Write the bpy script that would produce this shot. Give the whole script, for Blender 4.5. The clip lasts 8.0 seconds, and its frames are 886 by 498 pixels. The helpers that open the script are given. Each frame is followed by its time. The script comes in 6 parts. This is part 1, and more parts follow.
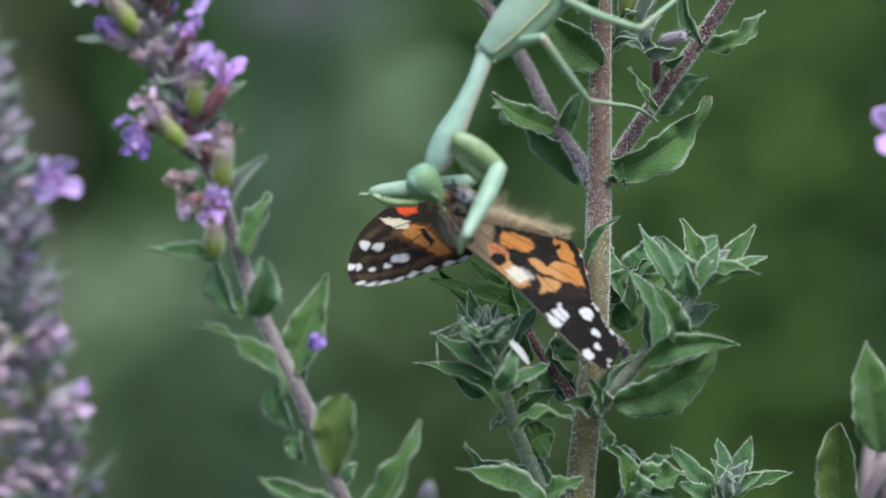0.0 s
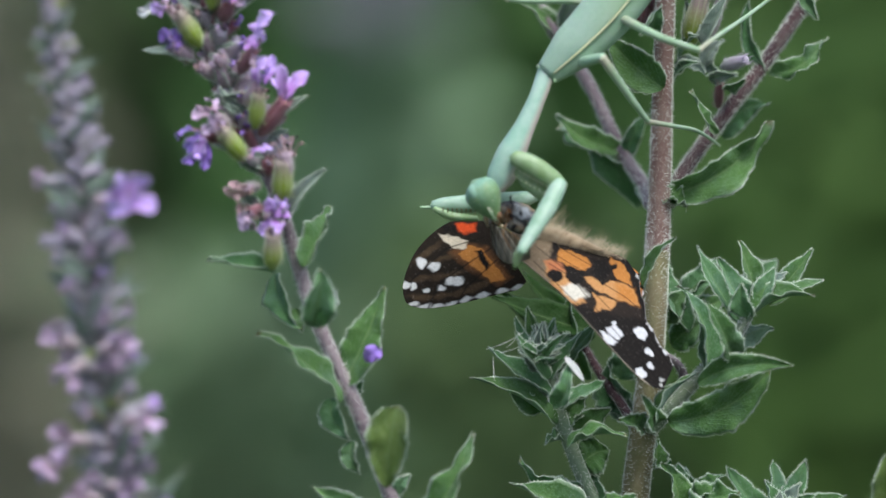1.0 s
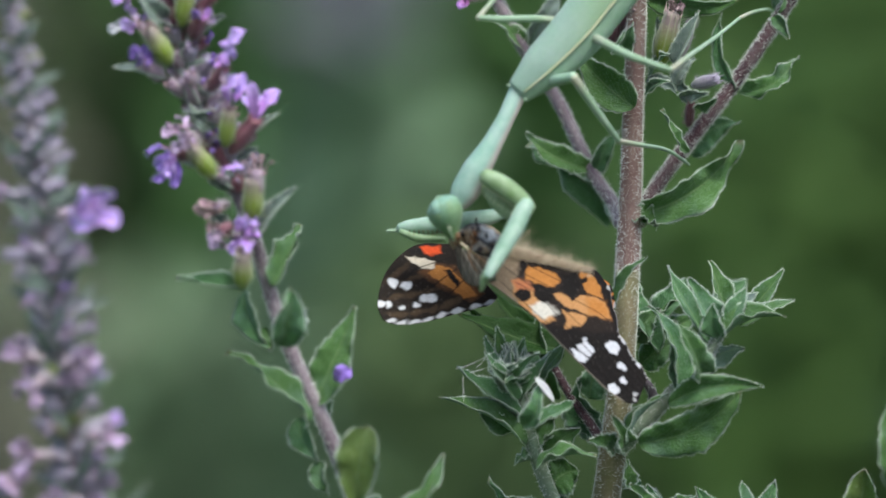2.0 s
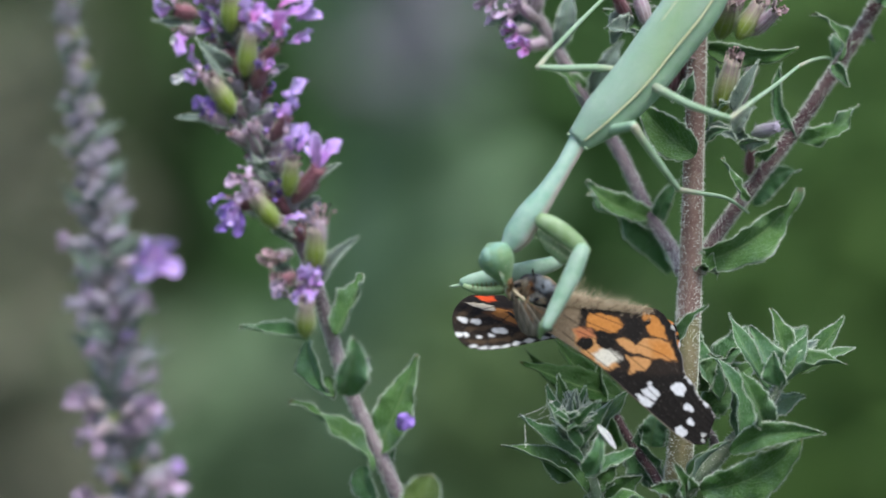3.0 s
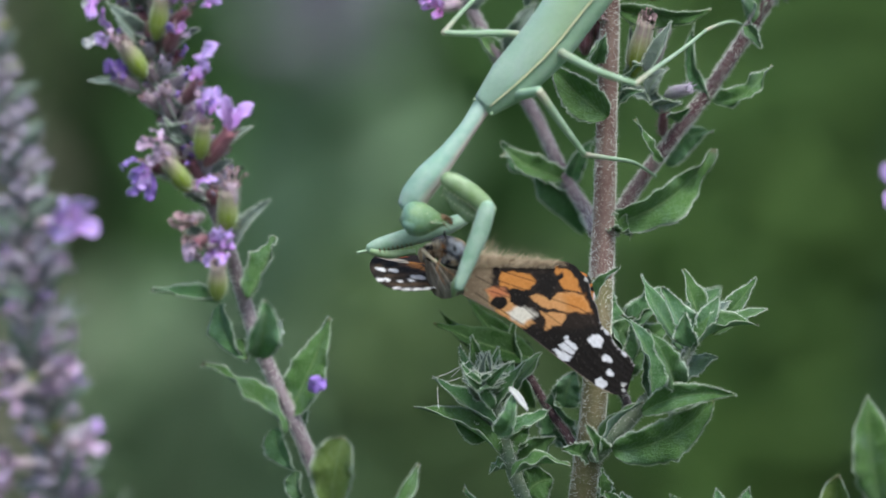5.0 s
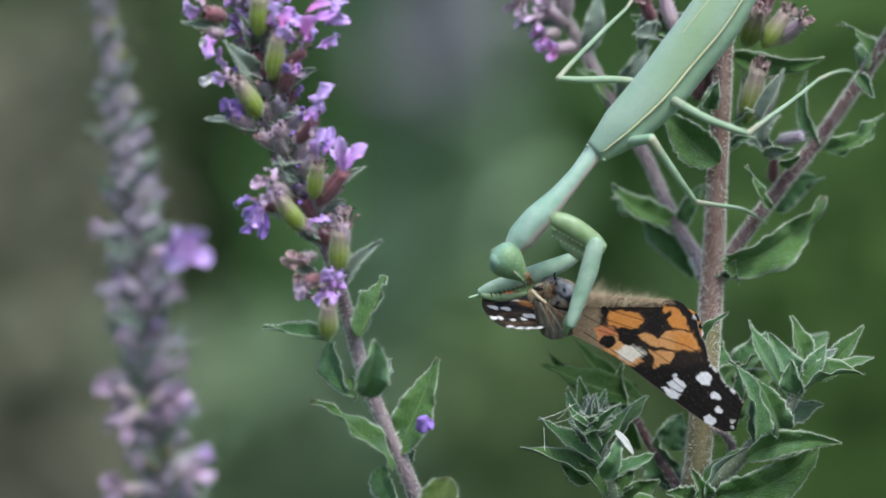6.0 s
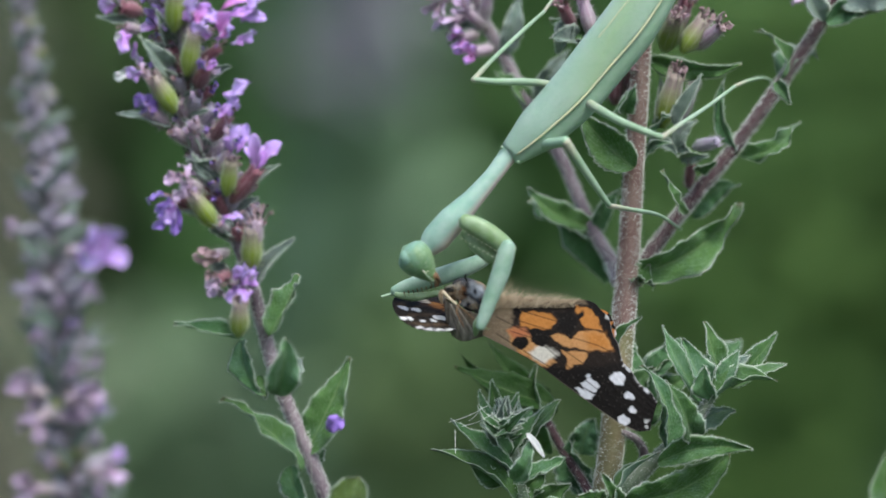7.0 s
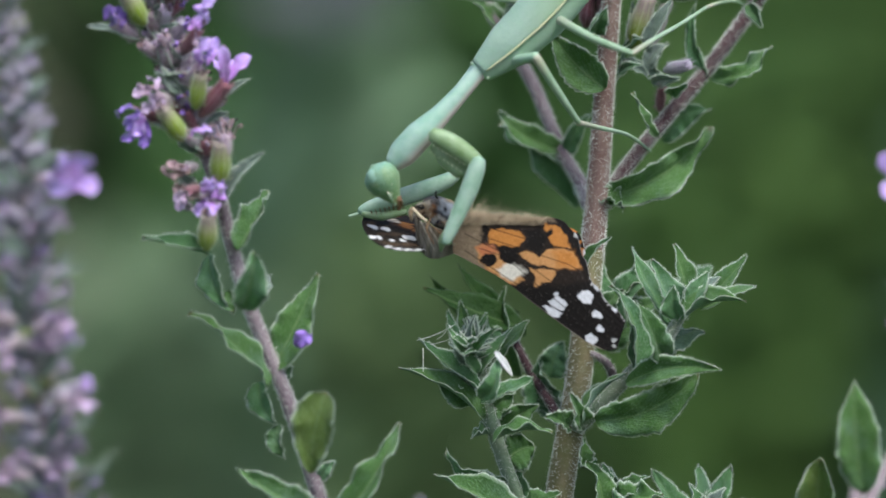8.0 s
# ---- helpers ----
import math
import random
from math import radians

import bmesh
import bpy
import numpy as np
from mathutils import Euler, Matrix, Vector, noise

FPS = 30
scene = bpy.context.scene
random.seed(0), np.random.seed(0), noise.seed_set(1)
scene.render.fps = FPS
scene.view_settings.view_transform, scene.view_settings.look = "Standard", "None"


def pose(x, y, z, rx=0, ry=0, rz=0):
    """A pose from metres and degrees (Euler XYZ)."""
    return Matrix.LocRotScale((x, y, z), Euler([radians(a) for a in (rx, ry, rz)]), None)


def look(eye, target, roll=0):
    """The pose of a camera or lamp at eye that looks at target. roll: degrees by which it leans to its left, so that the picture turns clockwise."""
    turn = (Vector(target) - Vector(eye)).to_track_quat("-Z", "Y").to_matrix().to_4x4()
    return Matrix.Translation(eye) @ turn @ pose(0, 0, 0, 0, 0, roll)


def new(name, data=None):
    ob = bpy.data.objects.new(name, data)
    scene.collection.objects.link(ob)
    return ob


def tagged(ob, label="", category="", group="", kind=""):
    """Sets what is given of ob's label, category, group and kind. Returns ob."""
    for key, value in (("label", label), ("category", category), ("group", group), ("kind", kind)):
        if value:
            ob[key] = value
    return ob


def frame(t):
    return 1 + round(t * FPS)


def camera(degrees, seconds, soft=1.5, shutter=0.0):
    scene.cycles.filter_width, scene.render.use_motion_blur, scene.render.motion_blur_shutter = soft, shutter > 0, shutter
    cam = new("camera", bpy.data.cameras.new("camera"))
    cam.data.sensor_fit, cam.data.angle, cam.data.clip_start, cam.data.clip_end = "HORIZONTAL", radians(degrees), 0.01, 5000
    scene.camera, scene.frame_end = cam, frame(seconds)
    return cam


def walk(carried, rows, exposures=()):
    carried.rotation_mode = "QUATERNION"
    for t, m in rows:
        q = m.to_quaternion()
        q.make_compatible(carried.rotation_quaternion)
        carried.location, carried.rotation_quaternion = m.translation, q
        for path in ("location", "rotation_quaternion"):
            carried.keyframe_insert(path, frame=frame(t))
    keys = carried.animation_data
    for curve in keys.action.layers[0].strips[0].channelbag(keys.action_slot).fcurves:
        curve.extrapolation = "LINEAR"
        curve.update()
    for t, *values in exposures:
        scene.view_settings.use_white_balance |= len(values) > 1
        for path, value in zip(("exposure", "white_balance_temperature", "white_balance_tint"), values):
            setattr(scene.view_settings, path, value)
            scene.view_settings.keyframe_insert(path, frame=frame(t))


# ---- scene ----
# The camera is hand-held, about 0.67 m from the mantis, with a long close-up lens.
cam = camera(12, 8.0, soft=1.5)
cam.data.dof.use_dof = True
cam.data.dof.focus_distance = 0.667
cam.data.dof.aperture_fstop = 8.0
cam.data.dof.aperture_blades = 0

def held(x, y, z, turn, tilt, roll):
    a, b = radians(turn), radians(tilt)
    ahead = Vector((math.cos(b) * math.sin(a), math.cos(b) * math.cos(a), math.sin(b)))
    return look((x, y, z), Vector((x, y, z)) + ahead, roll)


# seconds, how far it stands off, turn to the right, upward tilt, roll
walk(cam, [(r[0], held(0.0, -r[1], 0.75, *r[2:])) for r in (
    (0.0, 0.6627, 0.384, -1.219, -1.545),
    (0.2, 0.6623, -0.256, -1.040, -1.171),
    (0.5, 0.6683, -1.259, -0.986, -0.558),
    (0.8, 0.6730, -1.046, -1.002, -0.210),
    (1.0, 0.6697, -0.428, -0.965, -0.496),
    (1.2, 0.6677, 0.255, -0.949, -1.065),
    (2.3, 0.6663, -0.089, -0.546, -0.042),
    (2.5, 0.6671, 0.031, -0.412, -0.520),
    (2.7, 0.6668, 0.289, -0.277, -0.716),
    (2.8, 0.6671, -0.157, -0.182, -0.725),
    (3.0, 0.6689, -0.845, -0.054, -0.370),
    (3.2, 0.6709, -0.808, 0.003, 0.378),
    (3.5, 0.6700, -0.000, 0.000, 0.000),
    (3.7, 0.6684, 0.629, -0.035, -0.239),
    (3.8, 0.6671, 0.829, -0.188, -0.421),
    (4.0, 0.6641, 0.661, -0.309, -0.392),
    (4.2, 0.6664, 0.063, -0.401, -0.171),
    (5.3, 0.6701, 0.392, -0.585, -0.510),
    (5.5, 0.6706, 0.470, -0.553, -0.079),
    (5.7, 0.6721, 0.018, -0.395, 0.274),
    (5.8, 0.6724, -0.537, -0.274, 0.406),
    (6.0, 0.6752, -1.164, -0.027, 0.734),
    (6.2, 0.6768, -0.646, 0.058, 0.802),
    (6.3, 0.6772, -0.265, 0.079, 0.822),
    (6.5, 0.6740, -0.065, 0.120, 0.991),
    (6.7, 0.6739, 0.070, 0.105, 1.035),
    (7.0, 0.6730, 0.001, 0.011, 1.586),
    (7.2, 0.6733, 0.003, -0.065, 1.815),
    (7.5, 0.6724, 0.146, -0.330, 2.138),
    (7.7, 0.6723, 0.292, -0.808, 2.230),
    (8.0, 0.6714, 0.452, -1.066, 2.032),
)])

# ---- light: a bright overcast sky, open shade ----
world = bpy.data.worlds.new("sky")
scene.world = world
world.use_nodes = True
wn, wl = world.node_tree.nodes, world.node_tree.links
sky = wn.new("ShaderNodeTexSky")
sky.sky_type = "NISHITA"
sky.sun_disc = False
sky.sun_elevation = radians(58)
sky.sun_rotation = radians(156)
sky.dust_density = 3.0
wl.new(sky.outputs["Color"], wn["Background"].inputs["Color"])
wn["Background"].inputs["Strength"].default_value = 0.13
sun = new("sun", bpy.data.lights.new("sun", "SUN"))
sun.data.energy = 1.9
sun.data.angle = radians(25)
sun.data.color = (0.94, 1.0, 0.93)
sun.matrix_world = look((0.55, -1.25, 2.2), (0, 0, 0))
scene.view_settings.exposure = 0.95

# ---- materials ----


def material(name, rough=0.6, spec=0.3, sheen=0.0, sss=0.0):
    m = bpy.data.materials.new(name)
    m.use_nodes = True
    b = m.node_tree.nodes["Principled BSDF"]
    b.inputs["Roughness"].default_value = rough
    b.inputs["Specular IOR Level"].default_value = spec
    if sheen:
        b.inputs["Sheen Weight"].default_value = sheen
        b.inputs["Sheen Roughness"].default_value = 0.4
        b.inputs["Sheen Tint"].default_value = (0.9, 1.0, 0.92, 1)
    if sss:
        b.inputs["Subsurface Weight"].default_value = sss
        b.inputs["Subsurface Radius"].default_value = (0.6, 1.0, 0.5)
        b.inputs["Subsurface Scale"].default_value = 0.0008
    return m, m.node_tree.nodes, m.node_tree.links, b


def ramp(nodes, links, fac, stops):
    r = nodes.new("ShaderNodeValToRGB")
    els = r.color_ramp.elements
    while len(els) < len(stops):
        els.new(0.5)
    for e, (p, c) in zip(els, stops):
        e.position, e.color = p, (*c, 1)
    links.new(fac, r.inputs["Fac"])
    return r.outputs["Color"]


def mixed(nodes, links, fac, a, b, kind="MIX"):
    m = nodes.new("ShaderNodeMix")
    m.data_type, m.blend_type = "RGBA", kind
    for sock, val in ((m.inputs["Factor"], fac), (m.inputs[6], a), (m.inputs[7], b)):
        if isinstance(val, (int, float)):
            sock.default_value = val
        elif isinstance(val, tuple):
            sock.default_value = (*val, 1)
        else:
            links.new(val, sock)
    return m.outputs[2]


def maths(nodes, links, op, a, b=0.0):
    m = nodes.new("ShaderNodeMath")
    m.operation = op
    for sock, val in zip(m.inputs, (a, b)):
        if isinstance(val, (int, float)):
            sock.default_value = val
        else:
            links.new(val, sock)
    return m.outputs[0]


def grain(nodes, links, scale, detail=3.0, rough=0.6, space="Object"):
    c = nodes.new("ShaderNodeTexCoord")
    n = nodes.new("ShaderNodeTexNoise")
    n.inputs["Scale"].default_value, n.inputs["Detail"].default_value, n.inputs["Roughness"].default_value = scale, detail, rough
    links.new(c.outputs[space], n.inputs["Vector"])
    return n.outputs["Fac"]


def relief(nodes, links, b, height, strength=0.3, distance=0.0003):
    n = nodes.new("ShaderNodeBump")
    n.inputs["Strength"].default_value, n.inputs["Distance"].default_value = strength, distance
    links.new(height, n.inputs["Height"])
    links.new(n.outputs["Normal"], b.inputs["Normal"])


def leaf_material(name, dark, light, under, edge, sheen, tint, rim=(0.46, 0.54, 0.46)):
    """A downy leaf: UV x runs across the blade, y from stalk to tip; the lower face lies at y + 2."""
    m, n, l, b = material(name, 0.6, 0.22, sheen, 0.1)
    uv = n.new("ShaderNodeUVMap")
    sep = n.new("ShaderNodeSeparateXYZ")
    l.new(uv.outputs["UV"], sep.inputs[0])
    x = sep.outputs[0]
    below = maths(n, l, "GREATER_THAN", sep.outputs[1], 1.5)
    y = maths(n, l, "SUBTRACT", sep.outputs[1], maths(n, l, "MULTIPLY", below, 2.0))
    info = n.new("ShaderNodeObjectInfo")
    off = maths(n, l, "ABSOLUTE", maths(n, l, "SUBTRACT", x, 0.5))
    g = grain(n, l, 3000, 4)
    big = grain(n, l, 190, 3)
    col = mixed(n, l, info.outputs["Random"], dark, light)
    col = mixed(n, l, ramp(n, l, big, ((0.35, (0, 0, 0)), (0.72, (0.8, 0.8, 0.8)))), col, light)
    col = mixed(n, l, below, col, under)
    col = mixed(n, l, ramp(n, l, grain(n, l, 130, 4, 0.7), ((0.50, (0, 0, 0)), (0.68, (0.55, 0.55, 0.55)))), col, under)
    mid = grain(n, l, 420, 3)
    col = mixed(n, l, ramp(n, l, mid, ((0.42, (0, 0, 0)), (0.70, (0.45, 0.45, 0.45)))), col, tint)
    col = mixed(n, l, ramp(n, l, g, ((0.5, (0, 0, 0)), (0.78, (0.26, 0.26, 0.26)))), col, edge)
    col = mixed(n, l, ramp(n, l, y, ((0.955, (0, 0, 0)), (0.995, (0.6, 0.6, 0.6)))), col, (0.22, 0.16, 0.09))
    # midrib and slanting side veins
    slant = maths(n, l, "SUBTRACT", maths(n, l, "MULTIPLY", y, 9.0), maths(n, l, "MULTIPLY", off, 9.0))
    wav = maths(n, l, "FRACT", maths(n, l, "ADD", slant, maths(n, l, "MULTIPLY", big, 1.6)))
    vein = ramp(n, l, wav, ((0.0, (1, 1, 1)), (0.10, (0, 0, 0)), (0.92, (0, 0, 0)), (1.0, (1, 1, 1))))
    col = mixed(n, l, maths(n, l, "MULTIPLY", vein, 0.035), col, edge)
    col = mixed(n, l, ramp(n, l, off, ((0.0, (0.6, 0.6, 0.6)), (0.035, (0, 0, 0)))), col, (0.15, 0.22, 0.10))
    col = mixed(n, l, ramp(n, l, off, ((0.42, (0, 0, 0)), (0.475, (0.25, 0.25, 0.25)), (0.498, (1, 1, 1)))), col, rim)
    l.new(col, b.inputs["Base Color"])
    h = maths(n, l, "SUBTRACT", maths(n, l, "ADD", maths(n, l, "MULTIPLY", g, 0.7), maths(n, l, "MULTIPLY", mid, 1.6)), maths(n, l, "MULTIPLY", vein, 0.2))
    relief(n, l, b, h, 0.75, 0.0004)
    return m


LEAF = leaf_material("leaf_green", (0.019, 0.068, 0.012), (0.056, 0.130, 0.030), (0.095, 0.160, 0.115), (0.30, 0.39, 0.33), 0.10, (0.060, 0.125, 0.036))
LEAF_PALE = leaf_material("leaf_downy", (0.028, 0.094, 0.028), (0.062, 0.152, 0.054), (0.112, 0.205, 0.150), (0.34, 0.44, 0.37), 0.17, (0.070, 0.148, 0.068))
LEAF_GREY = leaf_material("bract_grey", (0.085, 0.128, 0.105), (0.135, 0.185, 0.165), (0.16, 0.21, 0.20), (0.36, 0.41, 0.39), 0.38, (0.14, 0.155, 0.155))
LEAF_TENDER = leaf_material("leaf_tender", (0.072, 0.125, 0.026), (0.100, 0.155, 0.036), (0.11, 0.16, 0.06), (0.36, 0.44, 0.34), 0.08, (0.11, 0.155, 0.045))
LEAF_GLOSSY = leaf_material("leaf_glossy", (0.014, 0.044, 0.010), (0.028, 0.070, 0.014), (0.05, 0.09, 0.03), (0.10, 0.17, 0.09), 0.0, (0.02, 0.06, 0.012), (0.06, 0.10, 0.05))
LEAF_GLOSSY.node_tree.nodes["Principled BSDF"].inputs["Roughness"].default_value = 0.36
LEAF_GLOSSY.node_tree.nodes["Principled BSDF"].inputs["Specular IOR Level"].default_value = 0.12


def stem_material(name, a, b_, pale):
    m, n, l, b = material(name, 0.7, 0.2, 1.0)
    b.inputs["Sheen Roughness"].default_value = 0.22
    big, fine = grain(n, l, 140, 3), grain(n, l, 2400, 4)
    col = mixed(n, l, ramp(n, l, big, ((0.35, (0, 0, 0)), (0.65, (1, 1, 1)))), a, b_)
    col = mixed(n, l, ramp(n, l, fine, ((0.50, (0, 0, 0)), (0.85, (0.38, 0.38, 0.38)))), col, pale)
    l.new(col, b.inputs["Base Color"])
    relief(n, l, b, fine, 0.5, 0.0003)
    return m


STEM = stem_material("stem_purple", (0.040, 0.017, 0.024), (0.080, 0.043, 0.050), (0.30, 0.27, 0.26))
STEM_MAIN = stem_material("stem_pale_brown", (0.112, 0.062, 0.056), (0.205, 0.145, 0.128), (0.38, 0.35, 0.32))
STEM_LILAC = stem_material("stem_lilac", (0.130, 0.095, 0.116), (0.240, 0.195, 0.222), (0.40, 0.38, 0.39))
STEM_LOW = stem_material("stem_green_brown", (0.110, 0.115, 0.050), (0.175, 0.145, 0.088), (0.36, 0.36, 0.28))
STEM_YOUNG = stem_material("stem_young", (0.13, 0.19, 0.12), (0.19, 0.23, 0.16), (0.42, 0.46, 0.40))
DOWN, dn, dl, db = material("white_down", 0.7, 0.2)
db.inputs["Base Color"].default_value = (0.70, 0.71, 0.68, 1)


def streaked(name, low, high, streak, rough=0.6, sheen=0.3, sss=0.1, scale=1200, turn=0.25):
    """Colour runs from low to high along UV y, with fine streaks."""
    m, n, l, b = material(name, rough, 0.25, sheen, sss)
    uv = n.new("ShaderNodeUVMap")
    sep = n.new("ShaderNodeSeparateXYZ")
    l.new(uv.outputs["UV"], sep.inputs[0])
    info = n.new("ShaderNodeObjectInfo")
    g = grain(n, l, scale, 4)
    stripe = maths(n, l, "FRACT", maths(n, l, "MULTIPLY", sep.outputs[0], 9.0))
    along = maths(n, l, "ADD", sep.outputs[1], maths(n, l, "MULTIPLY", maths(n, l, "SUBTRACT", info.outputs["Random"], 0.5), 0.5))
    col = mixed(n, l, ramp(n, l, along, ((turn, (0, 0, 0)), (turn + 0.55, (1, 1, 1)))), low, high)
    fac = ramp(n, l, stripe, ((0.0, (0.5, 0.5, 0.5)), (0.18, (0, 0, 0)), (0.85, (0, 0, 0)), (1.0, (0.5, 0.5, 0.5))))
    col = mixed(n, l, fac, col, streak)
    col = mixed(n, l, ramp(n, l, g, ((0.45, (0, 0, 0)), (0.75, (0.28, 0.28, 0.28)))), col, streak)
    l.new(col, b.inputs["Base Color"])
    relief(n, l, b, g, 0.4, 0.0002)
    return m


CALYX = streaked("calyx_green", (0.175, 0.245, 0.026), (0.25, 0.19, 0.19), (0.34, 0.38, 0.24), turn=0.48)
CALYX_RED = streaked("calyx_red", (0.235, 0.185, 0.190), (0.33, 0.225, 0.31), (0.62, 0.60, 0.63))
CALYX_WINE = streaked("calyx_wine", (0.16, 0.060, 0.075), (0.22, 0.075, 0.105), (0.40, 0.28, 0.32))
CALYX_LILAC = streaked("calyx_lilac", (0.245, 0.240, 0.245), (0.320, 0.275, 0.380), (0.46, 0.44, 0.51))
PETAL = streaked("petal_lilac", (0.35, 0.14, 0.48), (0.46, 0.31, 0.72), (0.58, 0.46, 0.80), 0.5, 0.3, 0.25)
PETAL_PINK = streaked("petal_pink", (0.40, 0.10, 0.36), (0.45, 0.23, 0.66), (0.54, 0.32, 0.68), 0.5, 0.3, 0.25)
PETAL_DARK = streaked("petal_violet", (0.11, 0.05, 0.25), (0.24, 0.13, 0.52), (0.38, 0.26, 0.66), 0.5, 0.3, 0.2)
PETAL_DRY = streaked("petal_withered", (0.24, 0.15, 0.22), (0.40, 0.29, 0.46), (0.52, 0.44, 0.56), 0.7, 0.3, 0.1)
PETAL_RUST = streaked("petal_rust", (0.12, 0.07, 0.07), (0.30, 0.19, 0.22), (0.44, 0.36, 0.38), 0.7, 0.3, 0.1)
PETAL_WHITE = streaked("petal_white", (0.42, 0.43, 0.43), (0.54, 0.55, 0.56), (0.64, 0.65, 0.66), 0.5, 0.3, 0.2)


def plain(name, colour, other, rough=0.6, scale=600, spec=0.3, sss=0.0, sheen=0.0, bump=0.3):
    m, n, l, b = material(name, rough, spec, sheen, sss)
    g = grain(n, l, scale, 4)
    l.new(mixed(n, l, ramp(n, l, g, ((0.35, (0, 0, 0)), (0.7, (1, 1, 1)))), colour, other), b.inputs["Base Color"])
    if bump:
        relief(n, l, b, g, bump, 0.0002)
    return m


ANTHER = plain("anther_dark", (0.02, 0.015, 0.02), (0.04, 0.03, 0.03))
FILAMENT = plain("filament_pink", (0.30, 0.18, 0.20), (0.40, 0.28, 0.30))
MANTIS = plain("mantis_green", (0.178, 0.305, 0.225), (0.310, 0.420, 0.358), 0.5, 330, 0.35, 0.2, 0.2, 0.35)
MANTIS_OLIVE = plain("mantis_olive", (0.150, 0.238, 0.105), (0.240, 0.335, 0.210), 0.45, 500, 0.35, 0.2, 0.1, 0.2)


def leg_skin():
    """Pale green, beige-pink where the limb leaves the body."""
    m, n, l, b = material("mantis_leg_green", 0.55, 0.25, 0.15, 0.15)
    uv = n.new("ShaderNodeUVMap")
    sep = n.new("ShaderNodeSeparateXYZ")
    l.new(uv.outputs["UV"], sep.inputs[0])
    big, fine = grain(n, l, 260, 3), grain(n, l, 1600, 4)
    col = mixed(n, l, ramp(n, l, big, ((0.35, (0, 0, 0)), (0.7, (1, 1, 1)))), (0.195, 0.300, 0.195), (0.280, 0.375, 0.285))
    col = mixed(n, l, ramp(n, l, sep.outputs[1], ((0.08, (0.85, 0.85, 0.85)), (0.38, (0, 0, 0)))), col, (0.36, 0.34, 0.27))
    col = mixed(n, l, ramp(n, l, fine, ((0.5, (0, 0, 0)), (0.8, (0.35, 0.35, 0.35)))), col, (0.16, 0.26, 0.14))
    l.new(col, b.inputs["Base Color"])
    relief(n, l, b, fine, 0.4, 0.0002)
    return m


def head_skin():
    """Bluish green on the crown, olive towards the mouth (UV y near 1)."""
    m, n, l, b = material("mantis_head_green", 0.5, 0.3, 0.15, 0.2)
    uv = n.new("ShaderNodeUVMap")
    sep = n.new("ShaderNodeSeparateXYZ")
    l.new(uv.outputs["UV"], sep.inputs[0])
    big, fine = grain(n, l, 500, 3), grain(n, l, 2200, 4)
    col = mixed(n, l, ramp(n, l, sep.outputs[1], ((0.15, (0, 0, 0)), (0.55, (0.6, 0.6, 0.6)), (0.9, (1, 1, 1)))), (0.165, 0.305, 0.235), (0.100, 0.180, 0.065))
    col = mixed(n, l, ramp(n, l, big, ((0.42, (0, 0, 0)), (0.62, (0.7, 0.7, 0.7)))), col, (0.150, 0.240, 0.105))
    col = mixed(n, l, ramp(n, l, fine, ((0.52, (0, 0, 0)), (0.72, (0.4, 0.4, 0.4)))), col, (0.34, 0.44, 0.36))
    l.new(col, b.inputs["Base Color"])
    relief(n, l, b, fine, 0.4, 0.0002)
    return m


MANTIS_LEG = leg_skin()
MANTIS_HEAD = head_skin()
CREAM = plain("wing_edge_cream", (0.50, 0.52, 0.32), (0.58, 0.58, 0.40), 0.5, 700)


def folded_wing():
    """Fine lengthwise veins and cross-veins, yellower towards the shoulder edge."""
    m, n, l, b = material("mantis_forewing", 0.5, 0.3, 0.1, 0.2)
    uv = n.new("ShaderNodeUVMap")
    sep = n.new("ShaderNodeSeparateXYZ")
    l.new(uv.outputs["UV"], sep.inputs[0])
    big, fine = grain(n, l, 160, 3), grain(n, l, 1300, 4)
    col = mixed(n, l, ramp(n, l, big, ((0.3, (0, 0, 0)), (0.7, (1, 1, 1)))), (0.225, 0.355, 0.280), (0.325, 0.438, 0.380))
    col = mixed(n, l, ramp(n, l, maths(n, l, "MULTIPLY", sep.outputs[0], sep.outputs[1]), ((0.18, (0, 0, 0)), (0.42, (0.6, 0.6, 0.6)), (0.62, (0.2, 0.2, 0.2)))), col, (0.240, 0.355, 0.165))
    ven = maths(n, l, "FRACT", maths(n, l, "ADD", maths(n, l, "MULTIPLY", sep.outputs[0], 26.0), maths(n, l, "MULTIPLY", big, 2.0)))
    line = ramp(n, l, ven, ((0.0, (1, 1, 1)), (0.14, (0, 0, 0)), (0.88, (0, 0, 0)), (1.0, (1, 1, 1))))
    col = mixed(n, l, maths(n, l, "MULTIPLY", line, 0.5), col, (0.31, 0.48, 0.36))
    col = mixed(n, l, ramp(n, l, fine, ((0.5, (0, 0, 0)), (0.8, (0.3, 0.3, 0.3)))), col, (0.12, 0.27, 0.15))
    l.new(col, b.inputs["Base Color"])
    relief(n, l, b, maths(n, l, "ADD", maths(n, l, "MULTIPLY", line, 0.8), fine), 0.5, 0.00025)
    return m


